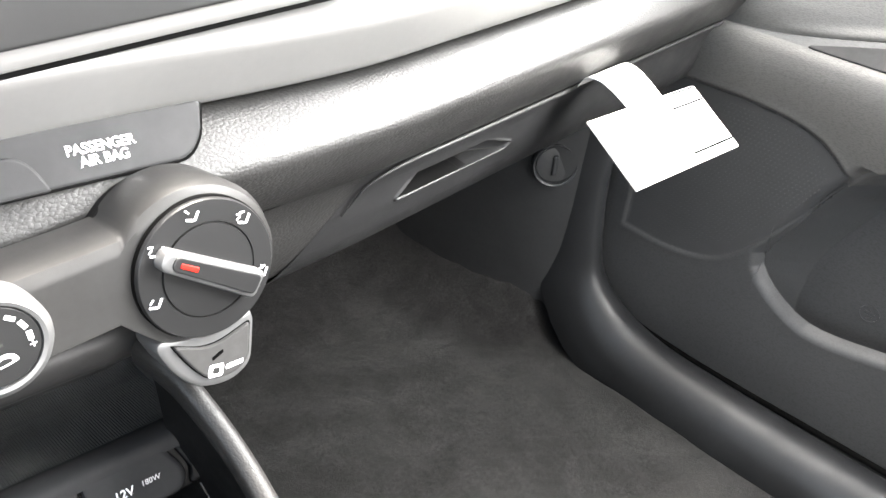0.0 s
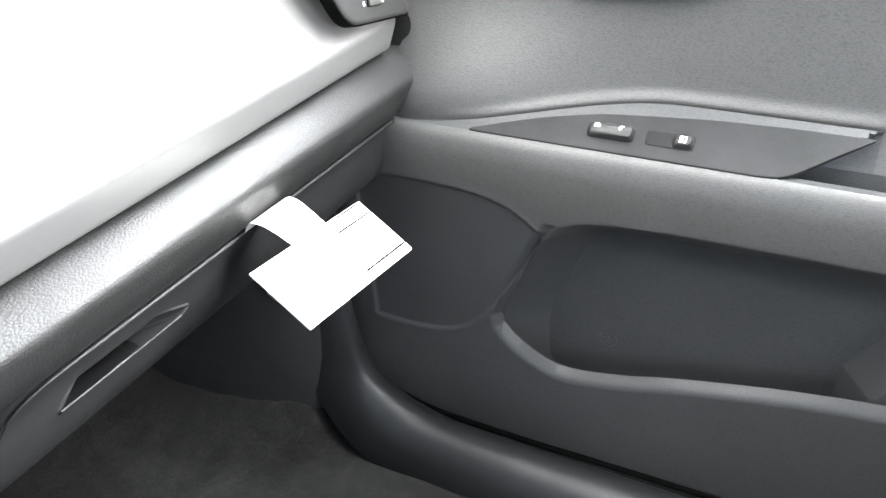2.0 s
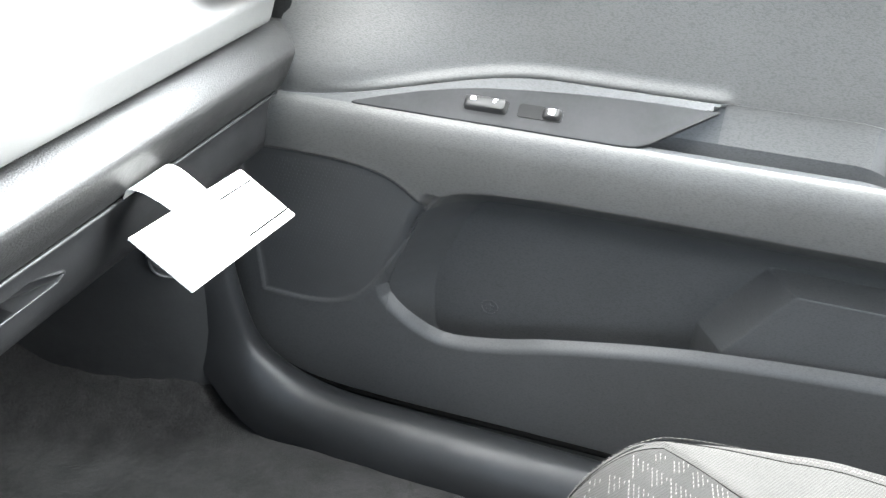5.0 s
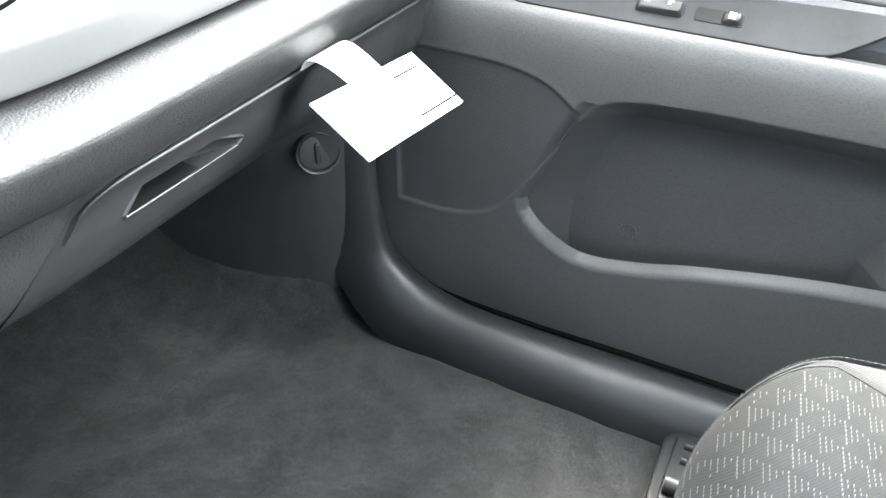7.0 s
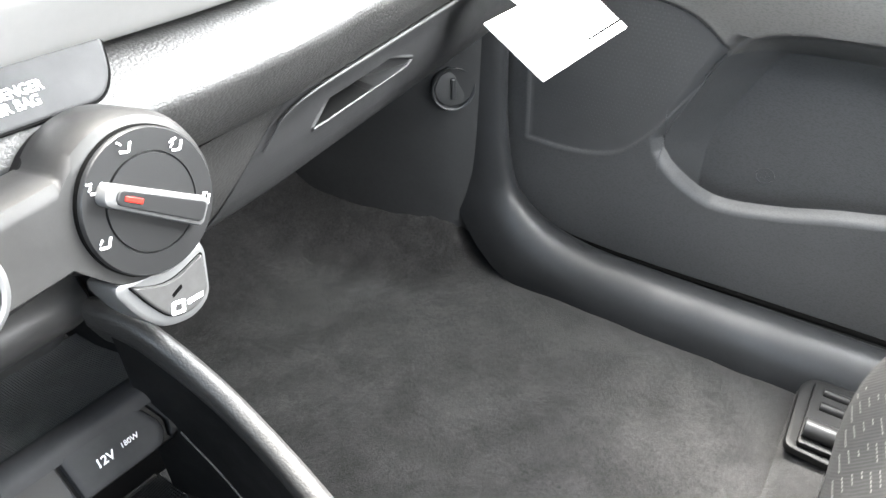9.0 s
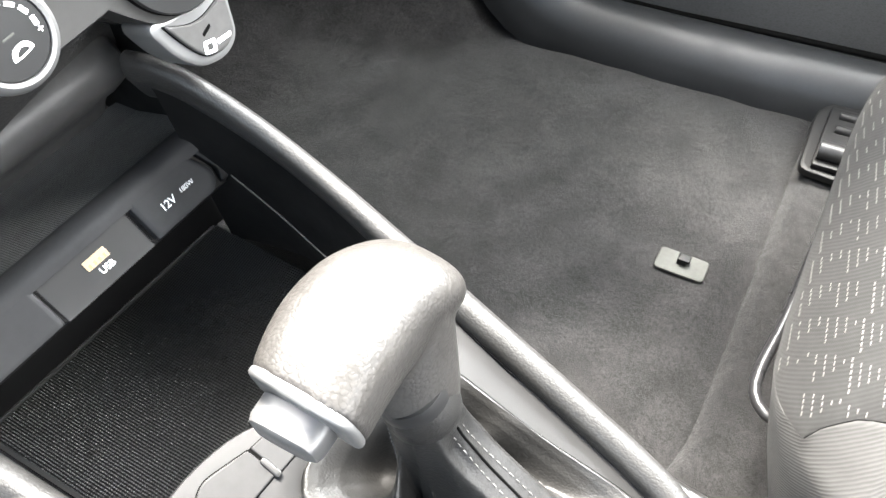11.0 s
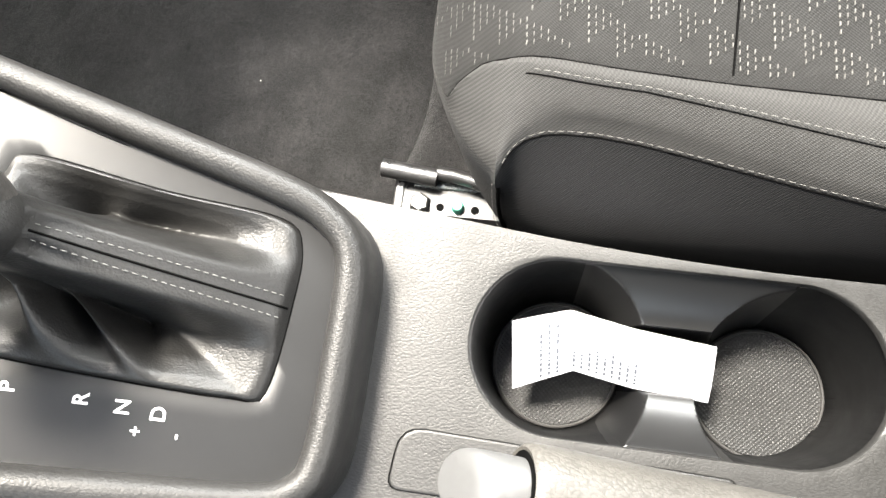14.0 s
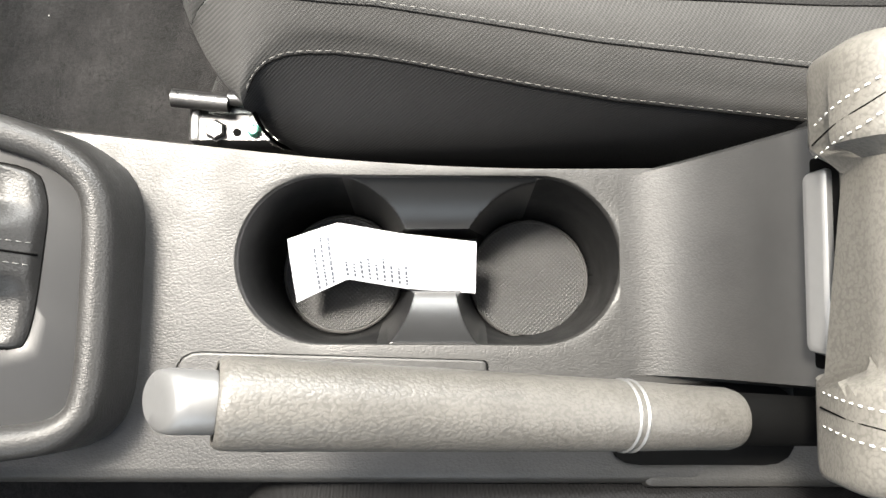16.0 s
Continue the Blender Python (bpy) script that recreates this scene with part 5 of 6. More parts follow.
def over_edge(knots, lean):
    """A line that climbs the lid's front and runs back over its top."""
    top_line = drape(lid_geo, spline(knots, 60))
    x0, y0, z0 = top_line[0]
    climb = np.array([(x0 + lean * (1 - t), -0.2616 + (y0 + 0.2616) * t**3, 0.3205 + (z0 - 0.3205) * t) for t in np.linspace(0, 0.97, 12)])
    return np.vstack([climb, top_line])


for knots, lean in (([(0.074, -0.2650), (0.080, -0.274), (0.086, -0.284), (0.092, -0.32)], -0.008), ([(0.060, -0.2650), (0.065, -0.271), (0.072, -0.281), (0.079, -0.32)], -0.007),
                    ([(-0.041, -0.2650), (-0.0445, -0.285), (-0.047, -0.33)], 0.003), ([(-0.054, -0.2650), (-0.0585, -0.285), (-0.0615, -0.33)], 0.003)):
    part("stitching", stitches(over_edge(knots, lean), (0, 0.7, 0.7), 0.0021, 0.0021, 0.00046, 0.0004), M_WHITE_THREAD, lid)
for knots, lean in (([(0.067, -0.2650), (0.0725, -0.2725), (0.079, -0.2825), (0.0855, -0.32)], -0.0075), ([(-0.0475, -0.2650), (-0.0515, -0.285), (-0.0543, -0.33)], 0.003)):
    part("seam", tube(over_edge(knots, lean) - (0, 0.0001, 0.0002), circle(0.0004, 6)), M_SEAM, lid)
part("latch", slab(rounded([(-0.026, -0.006), (0.053, -0.006), (0.051, 0.006), (-0.024, 0.006)], 0.003), 0.006, 0.0022), M_SILVER, arm, "silver opening latch", m=axes((0.0, -0.2745, 0.302), (1, 0, 0), (0, 0.85, 0.5)))
part("latch_gap", block(-0.032, 0.060, -0.293, -0.2755, 0.290, 0.316, 0.002), M_SEAM, arm)

# ---------------------------------------------------------------- climate controls on the dashboard
FACE_UP = (0.0, -0.978, 0.208)
KN = axes((0.1275, 0.3294, 0.4506), (1, 0, 0), FACE_UP) @ Matrix.Scale(1.06, 4) @ Matrix.Translation((0.0008, -0.0002, 0.0))
FN = axes((0.0455, 0.3310, 0.4615), (1, 0, 0), FACE_UP) @ Matrix.Scale(0.89, 4)


def at(m, x, y, z=0.0, turn=0.0):
    return m @ Matrix.Translation((x, y, z)) @ Matrix.Rotation(radians(turn), 4, "Z")


# housing: a rounded bar that swells round the two dials
def swell(x):
    r = 0.0347**2 - x**2
    hi = 0.0240 + 0.004 * np.clip(-(x + 0.04) / 0.12, 0, 1)
    lo = -0.0095 - 0.004 * np.clip(-(x + 0.04) / 0.12, 0, 1) * -1.0
    return r, hi, lo


xs = np.r_[np.linspace(-0.20, -0.045, 20), np.linspace(-0.0445, 0.0346, 60)]
tops, bots = [], []
for x in xs:
    r, hi, lo = swell(x)
    arc = math.sqrt(max(r, 0.0))
    if x > 0:
        tops.append(arc), bots.append(-arc)
    else:
        blend = 0.5 - 0.5 * math.cos(math.pi * min(1.0, max(0.0, (x + 0.052) / 0.034)))
        tops.append(hi + (max(arc, hi) - hi) * blend), bots.append(lo + (min(-arc, lo) - lo) * blend)
house = np.vstack([np.stack([xs, tops], 1), np.stack([xs, bots], 1)[::-1]])
climate = part("climate_panel", slab(house, 0.030, 0.0065, m=at(KN, 0, 0, -0.0330)), M_GREY, dash, "satin dark climate panel with two dials")
part("panel_back", slab(house * np.array([1.0, 0.90]) + np.array([(-0.004, 0.0)]), 0.06, 0.002, m=at(KN, 0, 0, -0.090)), M_BLACK, dash)

# air direction dial
dial = part("direction_dial", turned([(0.0288, -0.004), (0.0288, 0.0000), (0.0282, 0.0008), (0.0198, 0.0011), (0.0196, 0.0002), (0.0191, 0.0002), (0.0189, 0.0014), (0.0, 0.0022)], 72, KN), M_SATIN, climate, "black air direction dial")
part("dial_gap", turned([(0.0294, -0.004), (0.0294, -0.0016), (0.0286, -0.0012), (0.0286, -0.004)], 72, KN), M_SEAM, climate)
ptr = rounded([(-0.0234, -0.0036), (0.0218, -0.0056), (0.0224, 0.0052), (-0.0234, 0.0038)], [0.0036, 0.003, 0.003, 0.0036], 9)
pm = at(KN, -0.0004, 0.0002, 0.001, -38)
pointer = part("pointer", slab(ptr * np.array([1.0, 1.15]), 0.0060, 0.0018, m=pm), M_SILVER, dial, "silver-edged pointer handle")
part("pointer_face", slab(ptr * np.array([0.86, 0.80]) + np.array([(0.0012, 0)]), 0.0012, 0.0006, m=at(pm, 0, 0, 0.0055)), M_SATIN, pointer, "dark pointer face")
part("marker", slab(rounded([(-0.0170, -0.0010), (-0.0095, -0.0011), (-0.0095, 0.0011), (-0.0170, 0.0010)], 0.0005), 0.0010, 0.0003, m=at(pm, 0.001, 0, 0.0061)), M_RED, pointer, "red marker")


def seat_sign(m, arrows):
    """A small seated-figure-free air sign: a bent bar for the seat and strokes for the air flow."""
    bits = [moved(slab(rounded([(-0.0030, -0.0028), (0.0012, -0.0028), (0.0012, -0.0016), (-0.0030, -0.0016)], 0.0004), 0.00025, 0.0001), np.eye(4)),
            moved(slab(rounded([(0.0008, -0.0024), (0.0020, -0.0024), (0.0032, 0.0024), (0.0020, 0.0024)], 0.0004), 0.00025, 0.0001), np.eye(4))]
    for x, y, a in arrows:
        bits.append(moved(slab(rounded([(-0.0014, -0.0004), (0.0014, -0.0004), (0.0014, 0.0004), (-0.0014, 0.0004)], 0.0002), 0.00025, 0.0001), np.array(Matrix.Translation((x, y, 0)) @ Matrix.Rotation(radians(a), 4, "Z"))))
    return moved(join(*bits), m)


for ang, arrows in ((-172, [(-0.002, 0.0006, 60)]), (138, [(-0.003, 0.0, 60), (-0.0032, 0.002, 10)]), (93, [(-0.003, 0.0016, -30)]), (38, [(-0.003, 0.002, 20), (-0.0015, 0.003, 10), (-0.003, 0.0, 50)]), (-27, [(-0.001, 0.002, 15), (0.0, 0.0032, -5)])):
    c, s = math.cos(radians(ang)) * 0.0240, math.sin(radians(ang)) * 0.0240
    part("air_sign", seat_sign(at(KN, c, s, 0.0014, -22) @ Matrix.Scale(0.82, 4), arrows), M_PRINT, dial)

# fan dial: bright ring round a black face
fan = part("fan_dial", turned([(0.0170, -0.002), (0.0170, 0.0088), (0.0163, 0.0095), (0.0, 0.0100)], 64, FN), M_SATIN, climate, "black fan dial face")
part("bright_ring", turned([(0.0225, -0.006), (0.0225, 0.0060), (0.0212, 0.0090), (0.0190, 0.0102), (0.0174, 0.0098), (0.0171, 0.0080)], 64, FN), M_SILVER, fan, "bright knurled ring")
for k in range(7):
    a = radians(148 - 25 * k)
    part("scale_mark", slab(rounded([(-0.0020, -0.0006 - 0.00008 * k), (0.0020, -0.0006 - 0.00008 * k), (0.0020, 0.0006 + 0.00008 * k), (-0.0020, 0.0006 + 0.00008 * k)], 0.0003), 0.0002, 0.00005, m=at(FN, 0.0128 * math.cos(a), 0.0128 * math.sin(a), 0.0097, math.degrees(a) + 90)), M_PRINT, fan)
part("zero_mark", lettering("0", 0.0046, at(FN, -0.0112, 0.0015, 0.0099)), M_PRINT, fan)
part("plus_mark", lettering("+", 0.0056, at(FN, 0.0128, -0.0045, 0.0097)), M_PRINT, fan)
part("recirculation_sign", slab(spline([(-0.0050, -0.0068), (-0.0035, -0.0045), (0.0, -0.0035), (0.003, -0.0040), (0.0048, -0.0058), (0.0046, -0.0080), (-0.0046, -0.0086)], 30, closed=True), 0.0002, 0.00005, m=at(FN, 0.001, 0.0, 0.0098)), M_PRINT, fan)
part("sign_hollow", slab(spline([(-0.0030, -0.0070), (0.0, -0.0052), (0.0028, -0.0062), (0.0026, -0.0074), (-0.0024, -0.0078)], 24, closed=True), 0.0003, 0.00005, m=at(FN, 0.001, 0.0, 0.0098)), M_SATIN, fan)
part("indicator_bar", slab(rounded([(-0.003, -0.0005), (0.003, -0.0005), (0.003, 0.0005), (-0.003, 0.0005)], 0.0002), 0.0002, 0.00005, m=at(FN, 0.0, 0.0005, 0.0098)), M_CLIP, fan)
part("marker", slab(rounded([(-0.0030, -0.0012), (0.0022, -0.0012), (0.0022, 0.0012), (-0.0030, 0.0012)], 0.0005), 0.0003, 0.0001, m=at(FN, -0.0188, 0.0003, 0.0101)), M_RED, fan)

# rear-window heater key: a silver-edged wing under the dial
wing_o = rounded([(-0.0268, -0.0225), (-0.0278, -0.0262), (-0.0236, -0.0404), (-0.0152, -0.0520), (-0.0014, -0.0564), (0.0095, -0.0528), (0.0155, -0.0325), (0.0150, -0.0280), (0.0, -0.0290)], [0.003, 0.005, 0.008, 0.009, 0.008, 0.007, 0.002, 0.002, 0.03], 7)
wing = part("heater_key_frame", slab(wing_o, 0.0180, 0.0022, m=at(KN, 0, 0, -0.0210)), M_SILVER, climate, "silver frame of the rear heater key")
key_o = rounded([(-0.0216, -0.0262), (-0.0165, -0.0395), (-0.0110, -0.0490), (-0.0005, -0.0516), (0.0074, -0.0492), (0.0122, -0.0320), (-0.0070, -0.0352)], [0.002, 0.006, 0.006, 0.006, 0.005, 0.002, 0.02], 6)
part("key_gap", slab(key_o + (key_o - key_o.mean(0)) * 0.06, 0.0006, 0.0002, m=at(KN, 0, 0, -0.0033)), M_SEAM, wing)
key = part("heater_key", slab(key_o, 0.0028, 0.0012, m=at(KN, 0, 0, -0.0038)), M_LEDGE, wing, "dark grey rear heater key")
part("heater_sign", join(slab(rounded([(-0.0072, -0.0492), (-0.0005, -0.0488), (-0.0005, -0.0430), (-0.0072, -0.0436)], 0.001), 0.0002, 0.0001), slab(rounded([(0.0006, -0.0462), (0.0085, -0.0440), (0.0085, -0.0420), (0.0006, -0.0440)], 0.0006), 0.0002, 0.0001)), M_PRINT, key, m=at(KN, -0.0044, -0.0462, -0.0010, -23) @ Matrix.Translation((0.0005, 0.0455, 0)))
part("sign_hollow", slab(rounded([(-0.0054, -0.0476), (-0.0023, -0.0474), (-0.0023, -0.0446), (-0.0054, -0.0448)], 0.0006), 0.0003, 0.0001, m=at(KN, -0.0044, -0.0462, -0.0010, -23) @ Matrix.Translation((0.0005, 0.0455, 0))), M_GREY, key)
part("indicator_bar", slab(rounded([(-0.0035, -0.0395), (0.0020, -0.0380), (0.0020, -0.0364), (-0.0035, -0.0379)], 0.0004), 0.0002, 0.0001, m=at(KN, -0.0045, -0.0010, -0.0010)), M_SEAM, key)

# airbag sign plate on the pad
AB = axes((0.107, 0.3837, 0.4883), (1, 0, -0.12), (0, -0.86, 0.51))
plate_o = rounded([(-0.110, -0.0120), (0.0460, -0.0120), (0.0545, -0.0030), (0.0585, 0.0125), (-0.110, 0.0125)], [0.002, 0.008, 0.006, 0.002, 0.002], 6)
part("plate_gap", slab(plate_o + np.array([(0.0008, -0.0009)]), 0.0040, 0.0004, m=at(AB, 0, 0, -0.0030)), M_SEAM, dash)
sign = part("airbag_sign", slab(plate_o, 0.0042, 0.0012, m=at(AB, 0, 0, -0.0026)), M_PLATE, dash, "smooth black airbag sign plate")
part("letters", lettering("PASSENGER", 0.0060, at(AB, 0.0096, 0.0013, 0.0016), bold=0.00012, wide=0.92), M_PRINT, sign)
part("letters", lettering("AIR BAG", 0.0060, at(AB, 0.0098, -0.0040, 0.0016), bold=0.00012, wide=0.92), M_PRINT, sign)
part("side_key", slab(rounded([(-0.110, -0.0125), (-0.0145, -0.0125), (-0.0185, -0.0018), (-0.0240, 0.0035), (-0.110, 0.0060)], [0.002, 0.002, 0.006, 0.006, 0.002], 6), 0.0040, 0.0014, m=at(AB, 0, 0, 0.0008)), M_PLATE, sign)

# ---------------------------------------------------------------- air vents and audio panel
VC = axes((0.230, 0.3855, 0.555), (1, 0, 0), (0, -0.985, 0.17))
base_o = rounded([(-0.45, -0.0255), (0.0240, -0.0275), (0.0480, -0.0190), (0.0520, 0.09), (-0.45, 0.09)], [0.002, 0.018, 0.016, 0.004, 0.002], 8)
part("centre_gap", slab(base_o + np.array([(0.0006, -0.0016)]), 0.012, 0.0004, m=at(VC, 0, 0, -0.0105)), M_SEAM, dash)
stack = part("centre_surround", slab(base_o, 0.014, 0.003, m=at(VC, 0, 0, -0.0110)), M_TRIM, dash, "light silver surround of the centre vents")
vent_o = rounded([(-0.0290, -0.0130), (0.0300, -0.0130), (0.0430, -0.0020), (0.0500, 0.09), (-0.0290, 0.09)], [0.003, 0.014, 0.014, 0.004, 0.002], 8)
part("vent_gap", slab(vent_o + np.array([(0.0, -0.0030)]), 0.003, 0.0004, m=at(VC, 0, 0, 0.0016)), M_GREY, stack)
vent = part("centre_vent", slab(vent_o, 0.0075, 0.0030, m=at(VC, 0, 0, 0.0010)), M_SILVER, stack, "silver framed centre air vent")
hole_o = rounded([(-0.0250, 0.0125), (0.0330, 0.0125), (0.0380, 0.0180), (0.0420, 0.09), (-0.0250, 0.09)], 0.004)
part("vent_mouth", slab(hole_o, 0.0010, 0.0003, m=at(VC, 0, 0, 0.0080)), M_SEAM, vent)
for k in range(4):
    y = 0.0200 + 0.0150 * k
    part("slat", slab(rounded([(-0.0240, -0.0022), (0.0340 + 0.001 * k, -0.0022), (0.0350 + 0.001 * k, 0.0022), (-0.0240, 0.0022)], 0.0008), 0.0030, 0.0010, m=at(VC, 0, y, 0.0085) @ Matrix.Rotation(radians(-35), 4, "X")), M_SATIN, vent)
for k in range(3):
    part("cross_blade", slab(rounded([(-0.0008, 0.014), (0.0008, 0.014), (0.0008, 0.085), (-0.0008, 0.085)], 0.0003), 0.0020, 0.0006, m=at(VC, -0.012 + 0.019 * k, 0, 0.0082)), M_BLACK, vent)
part("wheel_slot", slab(rounded([(-0.0080, -0.0075), (0.0250, -0.0045), (0.0250, 0.0055), (-0.0080, 0.0025)], 0.0025), 0.0010, 0.0003, m=at(VC, 0, 0, 0.0078)), M_SEAM, vent)
wheel = part("thumb_wheel", slab(rounded([(-0.0070, -0.0064), (0.0210, -0.0038), (0.0210, 0.0044), (-0.0070, 0.0018)], 0.002), 0.0024, 0.001, m=at(VC, 0, 0, 0.0080)), M_GREY, vent, "ridged thumb wheel")
for k in range(5):
    part("ridge", slab(rounded([(-0.0065, -0.0004), (0.0205, 0.0022), (0.0205, 0.0028), (-0.0065, 0.0002)], 0.0002), 0.0006, 0.0002, m=at(VC, 0, -0.0045 + 0.0016 * k, 0.0102)), M_CLIP, wheel)
audio = part("audio_panel", slab(rounded([(-0.45, -0.0170), (-0.0300, -0.0180), (-0.0300, 0.09), (-0.45, 0.09)], 0.002), 0.0080, 0.0010, m=at(VC, 0, 0, 0.0008)), M_SATIN, stack, "black audio panel with a chrome dial")
dm = at(VC, -0.0430, 0.0105, 0.0085)
part("tune_dial", turned([(0.0115, 0.0), (0.0115, 0.0080), (0.0100, 0.0095), (0.0085, 0.0085), (0.0082, 0.0070), (0.0, 0.0066)], 44, dm), M_CHROME, audio, "chrome ringed tuning dial")
part("dial_face", turned([(0.0080, 0.0066), (0.0078, 0.0074), (0.0, 0.0080)], 36, dm), M_BLACK, audio)
part("letters", lettering("FILE", 0.0058, at(VC, -0.0365, -0.0038, 0.0090), bold=0.0001), M_PRINT, audio)
part("letters", lettering("TUNE", 0.0058, at(VC, -0.0365, -0.0090, 0.0090), bold=0.0001), M_PRINT, audio)

# passenger's side vent at the end of the trim panel
VS = axes((0.655, 0.3740, 0.560), (1, 0, 0), (-0.05, -0.985, 0.17))
side_o = rounded([(-0.0350, -0.0310), (0.0600, -0.0450), (0.0560, 0.075), (-0.0870, 0.075)], [0.016, 0.006, 0.01, 0.012], 8)
part("vent_gap", slab(side_o + np.array([(0.0, -0.0012)]), 0.012, 0.0004, m=at(VS, 0, 0, -0.0120)), M_SEAM, dash)
sv = part("side_vent", slab(side_o, 0.014, 0.0035, m=at(VS, 0, 0, -0.0120)), M_GREY, dash, "dark side air vent with curved slats")
mouth = rounded([(-0.0440, 0.0060), (-0.0300, -0.0030), (0.0330, -0.0130), (0.0440, 0.0), (0.0400, 0.070), (-0.0740, 0.070)], [0.008, 0.008, 0.008, 0.008, 0.006, 0.01], 6)
part("vent_rim", slab(mouth * np.array([1.06, 1.05]), 0.0022, 0.0010, m=at(VS, 0, 0, 0.0010)), M_SATIN, sv)
part("vent_mouth", slab(mouth, 0.0008, 0.0002, m=at(VS, 0, 0, 0.0030)), M_SEAM, sv)
for k in range(5):
    y0 = 0.0040 + 0.0130 * k
    q = spline([(-0.0420 - 0.0055 * k, y0 + 0.0025, 0.0052), (-0.010, y0 - 0.0025, 0.0066), (0.020, y0 - 0.0065, 0.0060), (0.0415, y0 - 0.0085, 0.0052)], 16)
    part("slat", moved(tube(q, rounded([(-0.0008, -0.0036), (0.0008, -0.0036), (0.0008, 0.0036), (-0.0008, 0.0036)], 0.0004) @ np.array([[0.8, 0.6], [-0.6, 0.8]]), up=(0, 0, 1)), VS), M_SATIN, sv)
part("slat_tab", slab(rounded([(-0.0090, -0.0030), (0.0090, -0.0030), (0.0090, 0.0030), (-0.0090, 0.0030)], 0.002), 0.0045, 0.0015, m=at(VS, 0.004, 0.0270, 0.0065, -9)), M_SILVER, sv, "silver slat tab")
part("wheel_slot", slab(rounded([(-0.0100, -0.0032), (0.0110, -0.0032), (0.0110, 0.0032), (-0.0100, 0.0032)], 0.0012), 0.0006, 0.0002, m=at(VS, 0.0050, -0.0210, 0.0018, -9)), M_SEAM, sv)
part("thumb_wheel", slab(rounded([(-0.0085, -0.0026), (0.0090, -0.0026), (0.0090, 0.0026), (-0.0085, 0.0026)], 0.001), 0.0022, 0.0010, m=at(VS, 0.0050, -0.0210, 0.0020, -9)), M_CLIP, sv)
part("zero_mark", lettering("0", 0.0055, at(VS, -0.0095, -0.0190, 0.0019)), M_PRINT, sv)
part("fan_sign", turned([(0.0022, 0.0), (0.0022, 0.0003), (0.0, 0.0003)], 6, at(VS, 0.0190, -0.0225, 0.0018)), M_PRINT, sv)

# ---------------------------------------------------------------- seats
def seat_section(y):
    """One slice across the cushion: x and z, left to right, with where each band ends."""
    t = np.clip((y + 0.045) / 0.088, 0, 1)
    top = 0.105 + 0.167 * math.sqrt(max(1 - 0.82 * t**2.4, 0))
    xl = 0.0765 + 0.165 * (1 - math.sqrt(max(1 - (np.clip((y + 0.062) / 0.1045, 0, 1))**2.1, 0)))
    xr = 0.566 - 0.150 * (1 - math.sqrt(max(1 - (np.clip((y + 0.17) / 0.2125, 0, 1))**1.4, 0)))
    w = xr - xl
    edge = np.interp(-y, [-0.0425, -0.030, -0.019, -0.014, 0.0, 0.024, 0.068, 0.115, 0.188, 0.30], [xl + 0.004, xl + 0.004, xl + 0.006, 0.145, 0.152, 0.153, 0.149, 0.146, 0.144, 0.140])
    upper = np.interp(-y, [0.018, 0.024, 0.030, 0.036, 0.050, 0.068, 0.120, 0.187, 0.30], [0.1525, 0.1505, 0.1472, 0.1450, 0.1425, 0.1400, 0.132, 0.121, 0.108])
    lower = np.interp(-y, [-0.0425, 0.010, 0.0125, 0.016, 0.020, 0.026, 0.035, 0.045, 0.060, 0.080, 0.104, 0.130, 0.160, 0.20, 0.30], [xl + 0.001, xl + 0.004, 0.0935, 0.1040, 0.1105, 0.1155, 0.1185, 0.1195, 0.1195, 0.1175, 0.1135, 0.1085, 0.1030, 0.0965, 0.086])
    f3 = max((edge - xl) / w, 0.008)
    f2 = min(max((upper - xl) / w, 0.004), 0.86 * f3)
    f1 = min(max((lower - xl) / w, 0.002), 0.70 * f2)
    g3 = float(np.interp(-y, [-0.02, 0.02, 0.04, 0.065, 0.096, 0.127, 0.20, 0.40], [0.992, 0.990, 0.980, 0.930, 0.869, 0.820, 0.785, 0.770]))
    g2, g1 = g3 + (1 - g3) * 0.68, g3 + (1 - g3) * 0.86
    fr = [0.03, 0.012, 0.0, 0.006, f1, 0.55 * f1 + 0.45 * f2, f2, 0.45 * f2 + 0.55 * f3, f3, f3 + 0.02, 0.30, 0.50, 0.68, min(0.80, g3 - 0.04), g3 - 0.015, g3, g3 + 0.012, g2, g1, 0.35 * g1 + 0.65, 1.0, 0.985, 0.97]
    zf = [0.0, 0.20, 0.45, 0.68, 0.872, 0.925, 0.960, 0.968, 0.955, 0.966, 0.990, 1.0, 0.99, 0.966, 0.955, 0.950, 0.962, 0.955, 0.90, 0.72, 0.45, 0.2, 0.0]
    z0 = 0.095
    return np.array([(xl + f * w, z0 + (top - z0) * q) for f, q in zip(fr, zf)])


SEAT_Y = np.r_[np.linspace(-0.50, -0.06, 45), np.linspace(-0.055, 0.0425, 40)]
SLICES = [spline(seat_section(y), 150) for y in SEAT_Y]
RAW = [seat_section(y) for y in SEAT_Y]


def tuck(p):
    """The cushion's front curves back under towards its lower edge."""
    q = np.array(p, float)
    q[:, 1] -= 0.024 * np.clip((0.205 - q[:, 2]) / 0.11, 0, 1)**1.3 * step(q[:, 1], -0.03, 0.0425)
    return q


def cut(k_from, k_to, n):
    """The band between two control columns, as rows along the seat."""
    out = []
    for y, raw in zip(SEAT_Y, RAW):
        c = spline(raw, 600)
        i = [int(np.argmin(np.abs(c[:, 0] - raw[k, 0]) + np.abs(c[:, 1] - raw[k, 1]))) for k in (k_from, k_to)]
        pick = np.linspace(i[0], max(i[1], i[0] + 1), n).astype(int)
        q = c[pick]
        out.append(tuck(np.c_[q[:, 0], np.full(n, y), q[:, 1]]))
    return out


